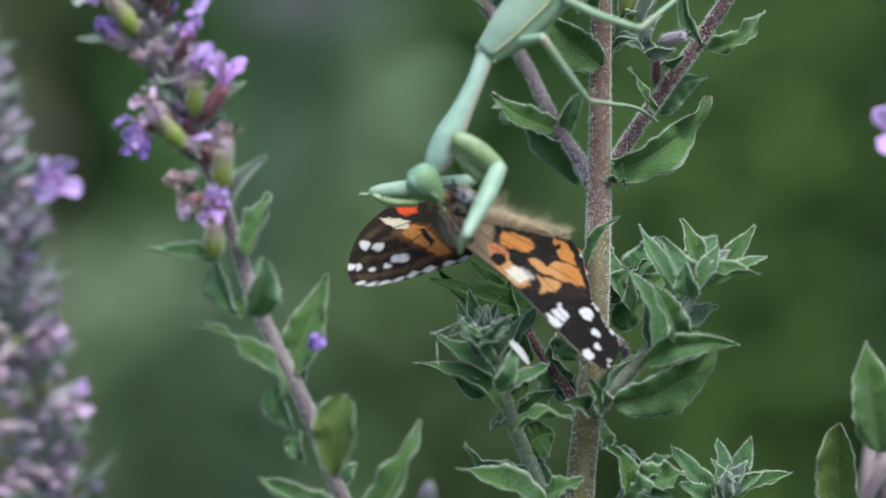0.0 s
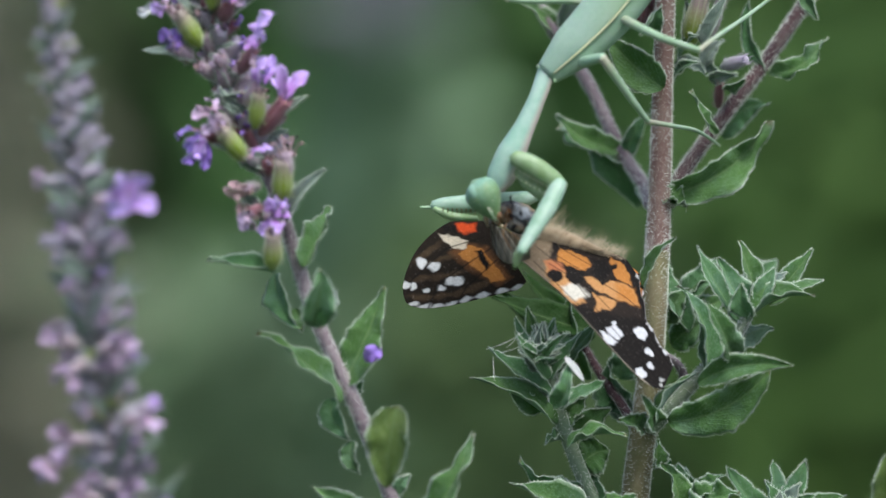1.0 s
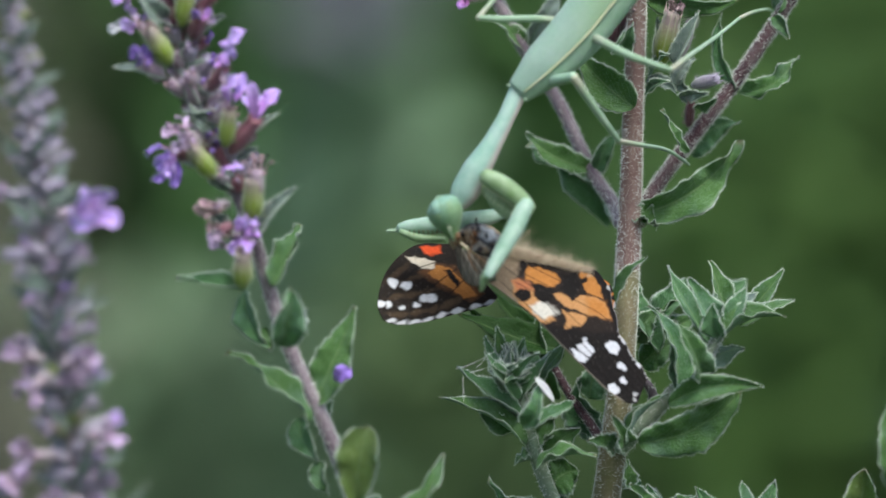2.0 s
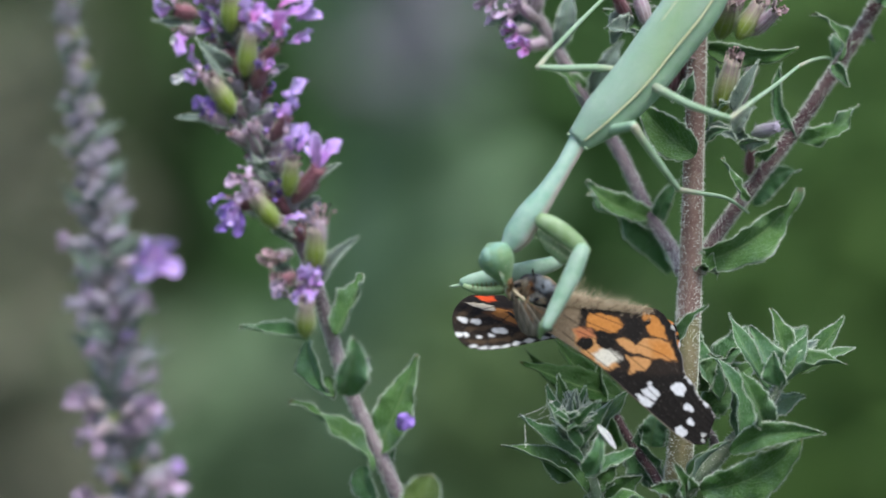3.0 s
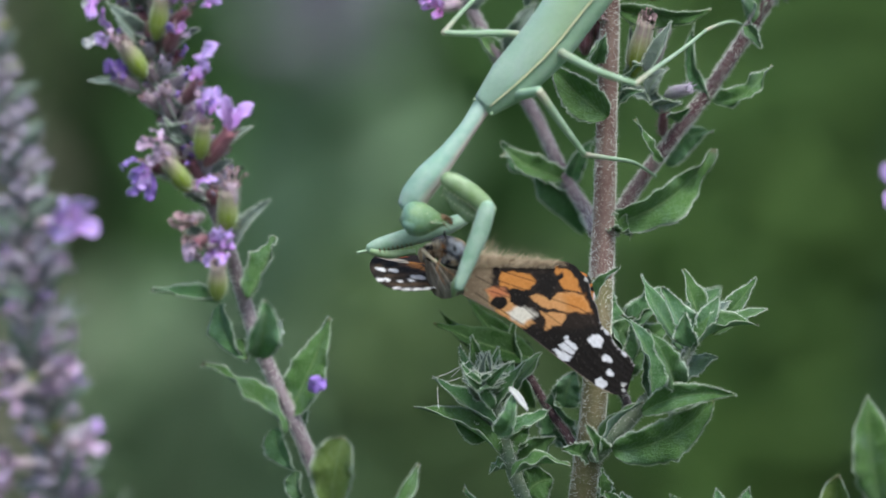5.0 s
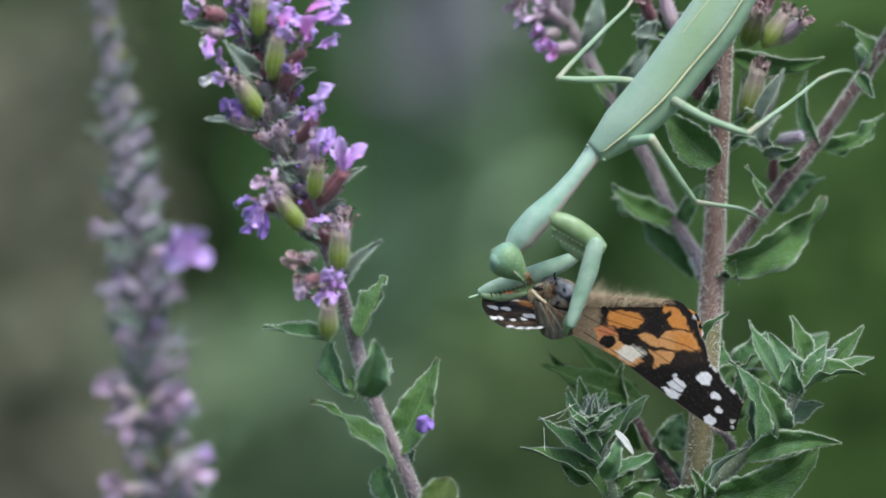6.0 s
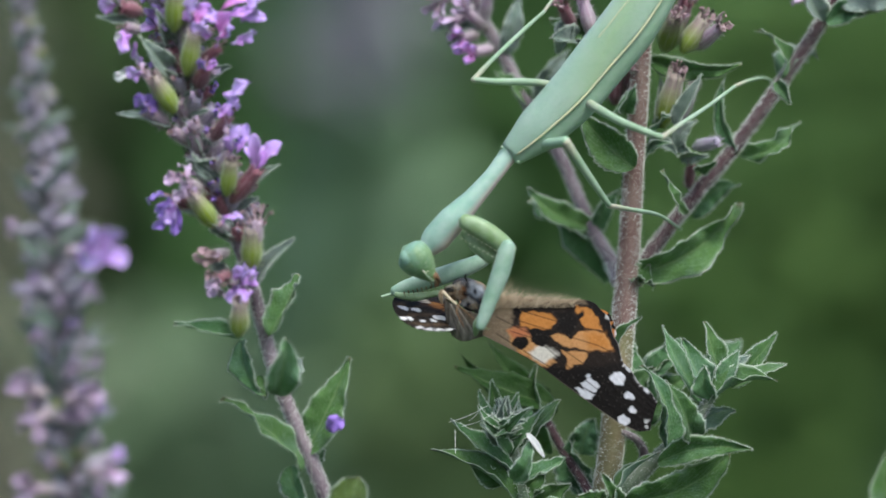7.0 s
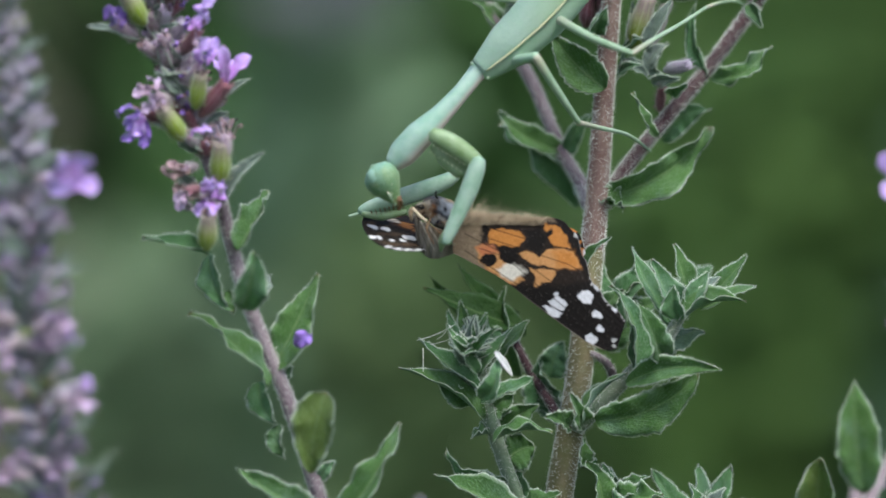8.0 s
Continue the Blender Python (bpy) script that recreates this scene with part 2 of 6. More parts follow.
def thorax_skin():
    """Bluish green, turning pale pink along the keel (UV x near 0)."""
    m, n, l, b = material("mantis_thorax", 0.5, 0.3, 0.1, 0.2)
    uv = n.new("ShaderNodeUVMap")
    sep = n.new("ShaderNodeSeparateXYZ")
    l.new(uv.outputs["UV"], sep.inputs[0])
    big, fine = grain(n, l, 220, 3), grain(n, l, 1500, 4)
    col = mixed(n, l, ramp(n, l, big, ((0.3, (0, 0, 0)), (0.7, (1, 1, 1)))), (0.185, 0.325, 0.268), (0.315, 0.432, 0.390))
    keel = ramp(n, l, sep.outputs[0], ((0.0, (0.9, 0.9, 0.9)), (0.10, (0.85, 0.85, 0.85)), (0.20, (0, 0, 0)), (0.9, (0, 0, 0)), (1.0, (0.9, 0.9, 0.9))))
    col = mixed(n, l, keel, col, (0.42, 0.34, 0.32))
    col = mixed(n, l, ramp(n, l, fine, ((0.5, (0, 0, 0)), (0.8, (0.25, 0.25, 0.25)))), col, (0.13, 0.27, 0.18))
    l.new(col, b.inputs["Base Color"])
    relief(n, l, b, fine, 0.3, 0.0002)
    return m


THORAX_SKIN = thorax_skin()
FLANK = plain("mantis_flank", (0.225, 0.362, 0.250), (0.290, 0.420, 0.320), 0.55, 500, 0.3, 0.2, 0.1, 0.3)
GREY_FUR = plain("grey_hair", (0.20, 0.21, 0.22), (0.42, 0.42, 0.42), 0.7, 900, 0.2)
FOREWING = folded_wing()
EYE = plain("mantis_eye", (0.165, 0.300, 0.235), (0.235, 0.370, 0.300), 0.45, 420, 0.3, 0.2, 0.0, 0.1)
MOUTH = plain("mouth_brown", (0.10, 0.05, 0.03), (0.20, 0.12, 0.06), 0.5, 900)
SPINE = plain("spine_white", (0.48, 0.54, 0.36), (0.58, 0.62, 0.46), 0.4, 900)
FUR = plain("tan_hair", (0.20, 0.14, 0.09), (0.36, 0.27, 0.18), 0.7, 900, 0.2, 0, 0.3)
FUR_LIGHT = plain("pale_hair", (0.46, 0.37, 0.26), (0.60, 0.50, 0.38), 0.7, 900, 0.2)
INSECT_EYE = plain("butterfly_eye", (0.008, 0.006, 0.005), (0.02, 0.015, 0.01), 0.5, 900, 0.3)
SILK, sn, sl, sb = material("silk", 0.4, 0.4)
sb.inputs["Base Color"].default_value = (0.7, 0.72, 0.7, 1)


def painted_wing():
    m, n, l, b = material("wing_scales", 0.7, 0.12)
    a = n.new("ShaderNodeAttribute")
    a.attribute_name = "scales"
    g = grain(n, l, 2200, 4, 0.7)
    col = mixed(n, l, ramp(n, l, g, ((0.3, (0.72, 0.72, 0.72)), (0.7, (1.0, 1.0, 1.0)))), (0, 0, 0), a.outputs["Color"])
    dust = ramp(n, l, g, ((0.60, (0, 0, 0)), (0.76, (0.26, 0.26, 0.26))))
    col = mixed(n, l, dust, col, (0.36, 0.31, 0.28))
    l.new(col, b.inputs["Base Color"])
    relief(n, l, b, g, 0.5, 0.0002)
    thin = n.new("ShaderNodeBsdfTranslucent")
    l.new(col, thin.inputs["Color"])
    mix = n.new("ShaderNodeMixShader")
    mix.inputs["Fac"].default_value = 0.12
    l.new(b.outputs["BSDF"], mix.inputs[1])
    l.new(thin.outputs["BSDF"], mix.inputs[2])
    l.new(mix.outputs["Shader"], n["Material Output"].inputs["Surface"])
    return m


WING = painted_wing()


def far_leaves(name, a, b_, c):
    m, n, l, b = material(name, 0.6, 0.3)
    geo = n.new("ShaderNodeNewGeometry")
    big = grain(n, l, 2.5, 3)
    col = ramp(n, l, geo.outputs["Random Per Island"], ((0.0, a), (0.55, b_), (1.0, c)))
    col = mixed(n, l, ramp(n, l, big, ((0.4, (0, 0, 0)), (0.65, (0.6, 0.6, 0.6)))), col, a)
    l.new(col, b.inputs["Base Color"])
    return m


BUSH_DARK = far_leaves("foliage_dark", (0.049, 0.116, 0.034), (0.071, 0.170, 0.045), (0.100, 0.215, 0.064))
BUSH_MID = far_leaves("foliage_mid", (0.078, 0.158, 0.044), (0.108, 0.205, 0.054), (0.148, 0.255, 0.074))
BUSH_BLUE = far_leaves("foliage_blue_green", (0.048, 0.108, 0.058), (0.070, 0.145, 0.078), (0.096, 0.170, 0.100))
BUSH_GREY = far_leaves("foliage_grey", (0.130, 0.232, 0.124), (0.178, 0.292, 0.170), (0.24, 0.335, 0.23))
BUSH_BROWN = far_leaves("foliage_brown", (0.150, 0.246, 0.140), (0.192, 0.298, 0.172), (0.240, 0.328, 0.216))
BUSH_OLIVE = far_leaves("foliage_olive", (0.096, 0.162, 0.070), (0.126, 0.204, 0.084), (0.160, 0.230, 0.106))
BUSH_DRY = far_leaves("foliage_dry", (0.120, 0.130, 0.090), (0.150, 0.158, 0.112), (0.19, 0.18, 0.145))
BUSH_UMBER = far_leaves("foliage_umber", (0.076, 0.118, 0.052), (0.102, 0.152, 0.068), (0.130, 0.176, 0.088))
BUSH_LILAC = far_leaves("far_flowers_lilac", (0.20, 0.18, 0.24), (0.30, 0.27, 0.36), (0.24, 0.26, 0.26))


def ground_material():
    m, n, l, b = material("meadow_soil", 0.9, 0.1)
    big, fine = grain(n, l, 1.2, 4), grain(n, l, 40, 5)
    col = ramp(n, l, big, ((0.3, (0.055, 0.050, 0.030)), (0.5, (0.050, 0.075, 0.028)), (0.7, (0.040, 0.085, 0.024))))
    col = mixed(n, l, ramp(n, l, fine, ((0.35, (0.5, 0.5, 0.5)), (0.7, (0, 0, 0)))), col, (0.030, 0.028, 0.018))
    l.new(col, b.inputs["Base Color"])
    relief(n, l, b, fine, 0.6, 0.02)
    return m


SOIL = ground_material()

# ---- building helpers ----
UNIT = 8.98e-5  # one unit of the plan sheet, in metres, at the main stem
STAND = 0.67
ORIGIN = {}
NEAR = []  # all that stands or sits on the swaying stems


def at(u, v, d=0.0):
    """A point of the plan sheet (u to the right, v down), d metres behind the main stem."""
    s = (STAND + d) / STAND
    return Vector(((u - 784) * UNIT * s, d, 0.75 + (441 - v) * UNIT * s))


def leaning(u, v, d=0.0):
    """As at(), for the main plant, whose upper half leans a little away."""
    return at(u, v, d + 0.005 * min(max((700 - v) / 200, 0.0), 1.0))


def un(n):
    return n * UNIT


def thing(name, place, label, category, group="", kind=""):
    ob = new(name)
    ob.empty_display_size = 0.01
    ob.location = place
    ORIGIN[ob] = Vector(place)
    NEAR.append(ob)
    return tagged(ob, label, category, group, kind)


def part(name, shape, mat, parent, label="", pivot=None, kind="", smooth=True):
    """Links a shape (points, faces, uvs) in world places as one mesh under parent; pivot is its own origin."""
    pts, faces, uvs = shape
    base = ORIGIN[parent]
    org = Vector(pivot) if pivot is not None else base
    me = bpy.data.meshes.new(name)
    me.from_pydata([tuple(Vector(p) - org) for p in pts], [], faces)
    if uvs is not None:
        lay = me.uv_layers.new(name="UVMap")
        idx = np.empty(len(me.loops), dtype=np.int32)
        me.loops.foreach_get("vertex_index", idx)
        lay.data.foreach_set("uv", np.asarray(uvs, dtype=np.float32)[idx].ravel())
    if smooth:
        me.polygons.foreach_set("use_smooth", [True] * len(me.polygons))
    me.materials.append(mat)
    ob = new(name, me)
    ob.parent = parent
    ob.location = org - base
    ORIGIN[ob] = org
    return tagged(ob, label, kind=kind)


def joined(*shapes):
    pts, faces, uvs = [], [], []
    for p, f, u in shapes:
        k = len(pts)
        pts += list(p)
        faces += [tuple(i + k for i in q) for q in f]
        uvs += list(u) if u is not None else [(0.5, 0.5)] * len(p)
    return pts, faces, uvs


def smooth_line(knots, n):
    """A Catmull-Rom line through the knots (points or plain tuples), n steps in all."""
    k = [np.asarray(p, float) for p in knots]
    k = [2 * k[0] - k[1]] + k + [2 * k[-1] - k[-2]]
    out = []
    for s in np.linspace(0, len(k) - 3, n):
        i = min(int(s), len(k) - 4)
        t = s - i
        a, b, c, d = k[i:i + 4]
        out.append(0.5 * (2 * b + (c - a) * t + (2 * a - 5 * b + 4 * c - d) * t * t + (3 * b - a - 3 * c + d) * t ** 3))
    return out


def tube(knots, radii, n=16, seg=10, flat=1.0, ribs=0, rib=0.0, rough=0.0, seed=0):
    """A round rod through the knots; radii in metres, spread evenly along it; flat squeezes it in depth."""
    line = [Vector(p) for p in smooth_line(knots, n)]
    rad = np.interp(np.linspace(0, 1, n), np.linspace(0, 1, len(radii)), radii)
    rng = random.Random(seed)
    pts, faces, uvs = [], [], []
    side = None
    for i, p in enumerate(line):
        t = (line[min(i + 1, n - 1)] - line[max(i - 1, 0)]).normalized()
        if side is None:
            side = t.cross(Vector((0, 1, 0)))
            if side.length < 1e-3:
                side = t.cross(Vector((1, 0, 0)))
        side = (side - t * side.dot(t)).normalized()
        up = t.cross(side)
        for j in range(seg):
            a = 2 * math.pi * j / seg
            r = rad[i] * (1 + (rib * math.cos(ribs * a) if ribs else 0) + rough * (rng.random() - 0.5))
            pts.append(p + side * (r * math.cos(a)) + up * (r * flat * math.sin(a)))
            uvs.append((j / seg, i / (n - 1)))
    for i in range(n - 1):
        for j in range(seg):
            k = (j + 1) % seg
            faces.append((i * seg + j, i * seg + k, (i + 1) * seg + k, (i + 1) * seg + j))
    for end, i in ((0, 0), (1, n - 1)):
        pts.append(line[i] + (line[i] - line[1 if i == 0 else n - 2]).normalized() * rad[i] * 0.5)
        uvs.append((0.5, end))
        c = len(pts) - 1
        for j in range(seg):
            k = (j + 1) % seg
            faces.append((c, i * seg + k, i * seg + j) if end == 0 else (c, i * seg + j, i * seg + k))
    return pts, faces, uvs


def spike(a, b, r):
    """A fine hair from a to b."""
    a, b = Vector(a), Vector(b)
    t = (b - a).normalized()
    s = t.orthogonal().normalized()
    w = t.cross(s)
    pts = [a + s * r, a - s * r * 0.5 + w * r * 0.87, a - s * r * 0.5 - w * r * 0.87, b]
    return pts, [(0, 1, 3), (1, 2, 3), (2, 0, 3)], [(0.5, 0.5)] * 4


def ball(c, r, seg=10, stretch=(1, 1, 1), turn=None):
    pts, faces, uvs = [], [], []
    rows = max(5, seg // 2 + 1)
    m = turn or Matrix.Identity(3)
    for i in range(rows + 1):
        th = math.pi * i / rows
        for j in range(seg):
            a = 2 * math.pi * j / seg
            q = Vector((math.sin(th) * math.cos(a) * stretch[0], math.sin(th) * math.sin(a) * stretch[1], math.cos(th) * stretch[2]))
            pts.append(Vector(c) + (m @ q) * r)
            uvs.append((j / seg, i / rows))
    for i in range(rows):
        for j in range(seg):
            k = (j + 1) % seg
            faces.append((i * seg + j, (i + 1) * seg + j, (i + 1) * seg + k, i * seg + k))
    return pts, faces, uvs


def blade(b, t, width, turn=0.0, bow=0.1, side=0.0, fold=0.25, wave=0.03, shape=(0.5, 0.8), nl=16, nw=8, thick=1.6, hair=0, seed=0):
    """A leaf or petal from b to t. turn: degrees it is rolled about its length, 0 faces the viewer's side; bow: its arch,
    side: its bend in its own plane, as fractions of its length; fold: how far its halves rise."""
    rng = random.Random(seed)
    b, t = Vector(b), Vector(t)
    ln = (t - b).length
    x = (t - b) / ln
    f = Vector((0, -1, 0.25))
    nrm = (f - x * f.dot(x))
    if nrm.length < 0.2:
        nrm = Vector((0, 0, 1)) - x * x.z
    nrm.normalize()
    nrm = Matrix.Rotation(radians(turn), 3, x) @ nrm
    y = nrm.cross(x)
    p, q = shape
    peak = (p / (p + q)) ** p * (q / (p + q)) ** q
    ph = rng.random() * 6.28
    f1, f2 = rng.uniform(9, 15), rng.uniform(19, 29)
    twist, curl, roll = (rng.uniform(-0.35, 0.35), rng.uniform(-0.10, 0.10), rng.uniform(-0.35, 0.5)) if hair else (0.0, 0.0, 0.0)
    fold *= 2.2 if hair else 1.0
    crinkle = 0.05 * width if hair else 0.0
    off = Vector((rng.random(), rng.random(), rng.random())) * 40
    y0, n0 = y, nrm
    top, low, uvs = [], [], []
    for i in range(nl + 1):
        s = i / nl
        w = width * 0.5 * ((s + 0.015) ** p * max(1 - s, 0.0) ** q) / peak
        y, nrm = y0 * math.cos(twist * s) + n0 * math.sin(twist * s), n0 * math.cos(twist * s) - y0 * math.sin(twist * s)
        c = b + x * (ln * s) + n0 * (ln * curl * s ** 4) + nrm * (ln * bow * 4 * s * (1 - s)) + y * (ln * side * 4 * s * (1 - s))
        for j in range(nw + 1):
            a = 2 * j / nw - 1
            rise = fold * abs(a) * w + wave * width * a * a * (math.sin(ph + s * f1 + (2.1 if a > 0 else 0)) + 0.55 * math.sin(2 * ph + s * f2 + (4 if a > 0 else 0))) + roll * w * abs(a) ** 4
            jag = 1 + abs(a) ** 3 * (0.05 * math.sin(s * f2 * 1.7 + ph + 3 * a) + 0.04 * math.sin(s * 61 + 2 * a))
            rise += crinkle * noise.noise(off + Vector((a * 1.7, s * ln / width * 2.6, 0))) * (0.4 + 0.9 * abs(a))
            v = c + y * (a * w * jag) + nrm * rise
            h = nrm * un(thick) * (0.5 if 0 < j < nw else 0.25)
            top.append(v + h)
            low.append(v - h)
            uvs.append((j / nw, s))
    m = nw + 1
    pts = top + low
    k = len(top)
    faces = []
    for i in range(nl):
        for j in range(nw):
            o = i * m + j
            faces.append((o, o + 1, o + m + 1, o + m))
            faces.append((k + o, k + o + m, k + o + m + 1, k + o + 1))
        for o, d in ((i * m, 1), (i * m + nw, -1)):
            faces.append((o, o + m, k + o + m, k + o) if d > 0 else (o, k + o, k + o + m, o + m))
    for o in (0, nl * m):
        for j in range(nw):
            faces.append((o + j, k + o + j, k + o + j + 1, o + j + 1))
    out = (pts, faces, uvs + [(a, c + 2) for a, c in uvs])
    if hair:
        sp = []
        for _ in range(hair):
            i = rng.randrange(1, nl)
            j = rng.choice((0, nw))
            o = top[i * m + j].lerp(top[(i + 1) * m + j], rng.random())
            way = y * (1 if j else -1) + x * rng.uniform(-0.2, 0.9) + nrm * rng.uniform(-0.6, 0.6)
            h = spike(o, o + way.normalized() * un(rng.uniform(2.0, 5.5)), un(0.42))
            sp.append((h[0], h[1], [(0.0, 0.5)] * 4))
        out = joined(out, *sp)
    return out


COUNT = [0]


def leaf(plant, b, t, width, turn=0, bow=0.1, side=0.0, fold=0.25, mat=None, wave=0.035, label="", shape=(0.62, 1.15), hair=380):
    COUNT[0] += 1
    return part("leaf", blade(b, t, un(width) * 0.88, turn, bow, side, fold, wave * 2.4 + 0.015, shape, 26, 10, hair=hair, seed=COUNT[0]), mat or LEAF, plant, label)


def downy(plant, knots, radii, count, seed, mat=None):
    """Fine white hairs that stand off a stem."""
    rng = random.Random(seed)
    line = [Vector(p) for p in smooth_line(knots, 60)]
    rad = np.interp(np.linspace(0, 1, 60), np.linspace(0, 1, len(radii)), radii)
    sp = []
    for _ in range(count):
        f = rng.random() * 58
        i = int(f)
        c = line[i].lerp(line[i + 1], f - i)
        ax = (line[i + 1] - line[i]).normalized()
        o = ax.orthogonal().normalized()
        way = Matrix.Rotation(rng.random() * 6.283, 3, ax) @ o
        a = c + way * rad[i] * 0.95
        sp.append(spike(a, a + (way + ax * rng.uniform(-0.5, 0.5)) * un(rng.uniform(3, 9)), un(0.45)))
    return part("down", joined(*sp), mat or DOWN, plant, kind="stuff")


def stem(plant, knots, radii, mat, seed, hairs=900, name="stem", n=60, seg=14):
    ob = part(name, tube(knots, radii, n, seg, ribs=4, rib=0.06, rough=0.04, seed=seed), mat, plant)
    if hairs:
        downy(plant, knots, radii, int(hairs * 1.9), seed)
    return ob


def calyx(plant, b, t, width, mat, name="flower", label="", fuzzy=170):
    """The ribbed urn of a loosestrife flower, with teeth round its mouth."""
    b, t = Vector(b), Vector(t)
    ln = (t - b).length
    x = (t - b) / ln
    r = un(width) * 0.43
    body = tube([b, b.lerp(t, 0.35), b.lerp(t, 0.7), t], [r * 0.35, r * 0.92, r, r * 0.82, r * 0.72], 10, 16, ribs=8, rib=0.11)
    s = x.orthogonal().normalized()
    teeth = []
    for i in range(6):
        w = Matrix.Rotation(i * math.pi / 3, 3, x) @ s
        a = t + w * r * 0.72
        h = spike(a - x * ln * 0.05, a + x * ln * 0.2 + w * r * 0.15, r * 0.22)
        teeth.append((h[0], h[1], [(0.5, 1.0)] * 4))
    fuzz = []
    rng = random.Random(int(b.x * 1e6) & 4095)
    for _ in range(fuzzy):
        w = Matrix.Rotation(rng.random() * 6.283, 3, x) @ s
        a = b.lerp(t, rng.uniform(0.1, 1)) + w * r * 0.9
        h = spike(a, a + (w + x * rng.uniform(0, 0.8)) * un(rng.uniform(3, 11)), un(0.42))
        fuzz.append((h[0], h[1], [(0.0, 0.5)] * 4))
    return part(name, joined(body, *teeth, *fuzz), mat, plant, label)


def bloom(fl, mouth, axis, count, length, width, mat, open_=0.7, seed=0, crumple=0.12, from_=0.0, arc=6.283, stamens=3):
    """Petals and stamens round a flower's mouth."""
    rng = random.Random(seed)
    x = Vector(axis).normalized()
    s = x.orthogonal().normalized()
    for i in range(count):
        w = Matrix.Rotation(from_ + arc * (i + rng.uniform(-0.2, 0.2)) / count, 3, x) @ s
        d = (x + w * open_ * rng.uniform(0.7, 1.3)).normalized()
        a = mouth + w * un(5)
        part("petal", blade(a, a + d * un(length) * rng.uniform(0.5, 1.1), un(width) * rng.uniform(0.55, 0.95), rng.uniform(-75, 75), rng.uniform(-0.2, 0.22),
                            rng.uniform(-0.15, 0.15), rng.uniform(0.2, 0.7), crumple * 1.3, (1.0, 0.45), 12, 6, 1.0, seed=seed * 31 + i), mat, fl)
    for i in range(stamens):
        d = (x + Vector((rng.uniform(-0.6, 0.6), rng.uniform(-0.6, 0.3), rng.uniform(-0.6, 0.6)))).normalized()
        e = mouth + d * un(length * rng.uniform(0.6, 1.0))
        k = tube([mouth, mouth.lerp(e, 0.5) + Vector((0, 0, un(3))), e], [un(1.0), un(0.8)], 7, 5)
        part("stamen", joined(k, ball(e, un(2.6), 7)), ANTHER if rng.random() < 0.5 else FILAMENT, fl)

# ---- ground and far vegetation ----


def ground_sheet():
    n, size = 60, 400.0
    rng = np.random.RandomState(3)
    ax = np.sign(np.linspace(-1, 1, n)) * np.abs(np.linspace(-1, 1, n)) ** 3 * size
    pts = [(x, y, (0 if abs(x) < 1 and abs(y) < 1 else rng.uniform(-0.02, 0.03))) for y in ax for x in ax]
    faces = [(j * n + i, j * n + i + 1, (j + 1) * n + i + 1, (j + 1) * n + i) for j in range(n - 1) for i in range(n - 1)]
    me = bpy.data.meshes.new("ground")
    me.from_pydata(pts, [], faces)
    me.materials.append(SOIL)
    return tagged(new("ground", me), "dark meadow soil with patchy low green growth", "ground", kind="structure")


ground_sheet()


def scatter(name, label, mat, count, box, size, seed, lean=0.5, category="plants", rise=0.9):
    """Many small bent leaves between the corners of a box that stands on the ground."""
    rng = np.random.RandomState(seed)
    (x0, x1), (y0, y1), (z0, z1) = box
    c = np.stack([rng.uniform(x0, x1, count), rng.uniform(y0, y1, count), z0 + (z1 - z0) * rng.rand(count) ** rise], 1)
    c[:, 0] += 0.06 * np.sin(c[:, 2] * 9 + seed) * (x1 - x0)
    way = rng.normal(size=(count, 3)) * (1, 1, lean)
    way[:, 2] += 0.4
    way /= np.linalg.norm(way, axis=1)[:, None]
    side = np.cross(way, rng.normal(size=(count, 3)))
    side /= np.linalg.norm(side, axis=1)[:, None]
    nrm = np.cross(way, side)
    ln = size * rng.uniform(0.6, 1.4, count)[:, None]
    w = ln * rng.uniform(0.22, 0.4, count)[:, None]
    v = np.stack([c, c + way * ln * 0.45 + side * w + nrm * ln * 0.1, c + way * ln * 0.95 - nrm * ln * 0.15, c + way * ln * 0.45 - side * w + nrm * ln * 0.1,
                  c + way * ln * 0.5 + nrm * ln * 0.02], 1).reshape(-1, 3)
    k = np.arange(count) * 5
    faces = np.concatenate([np.stack([k, k + 1, k + 4], 1), np.stack([k + 1, k + 2, k + 4], 1), np.stack([k + 2, k + 3, k + 4], 1), np.stack([k + 3, k, k + 4], 1)])
    me = bpy.data.meshes.new(name)
    me.from_pydata(v.tolist(), [], faces.tolist())
    me.materials.append(mat)
    return tagged(new(name, me), label, category, kind="stuff")


# the hedge at the far side of the meadow, then lower herbs before it
scatter("hedge", "dense dark green hedge at the meadow's edge", BUSH_DARK, 42000, ((-3.2, 3.2), (4.6, 5.6), (0, 2.6)), 0.085, 11, category="hedge")
scatter("herb_clump", "blurred mid-green herbs far behind the flowers", BUSH_MID, 5200, ((0.16, 0.52), (2.3, 2.7), (0, 0.95)), 0.05, 12)
scatter("herb_clump", "bluish green leaves of a far herb clump", BUSH_BLUE, 620, ((0.37, 0.55), (1.9, 2.3), (0, 0.80)), 0.075, 13, rise=0.5)
scatter("herb_clump", "grey-green dry stalks and leaves far behind", BUSH_GREY, 1600, ((-0.13, -0.02), (2.6, 2.9), (0, 1.2)), 0.05, 14, 1.4)
scatter("herb_clump", "brownish withered growth far behind the flowers", BUSH_BROWN, 3600, ((-0.62, -0.15), (2.6, 3.0), (0, 0.665)), 0.05, 15)
scatter("herb_clump", "mid-green herbs far behind the flowers", BUSH_DARK, 4200, ((-0.26, 0.24), (3.2, 3.6), (0, 1.15)), 0.055, 16)
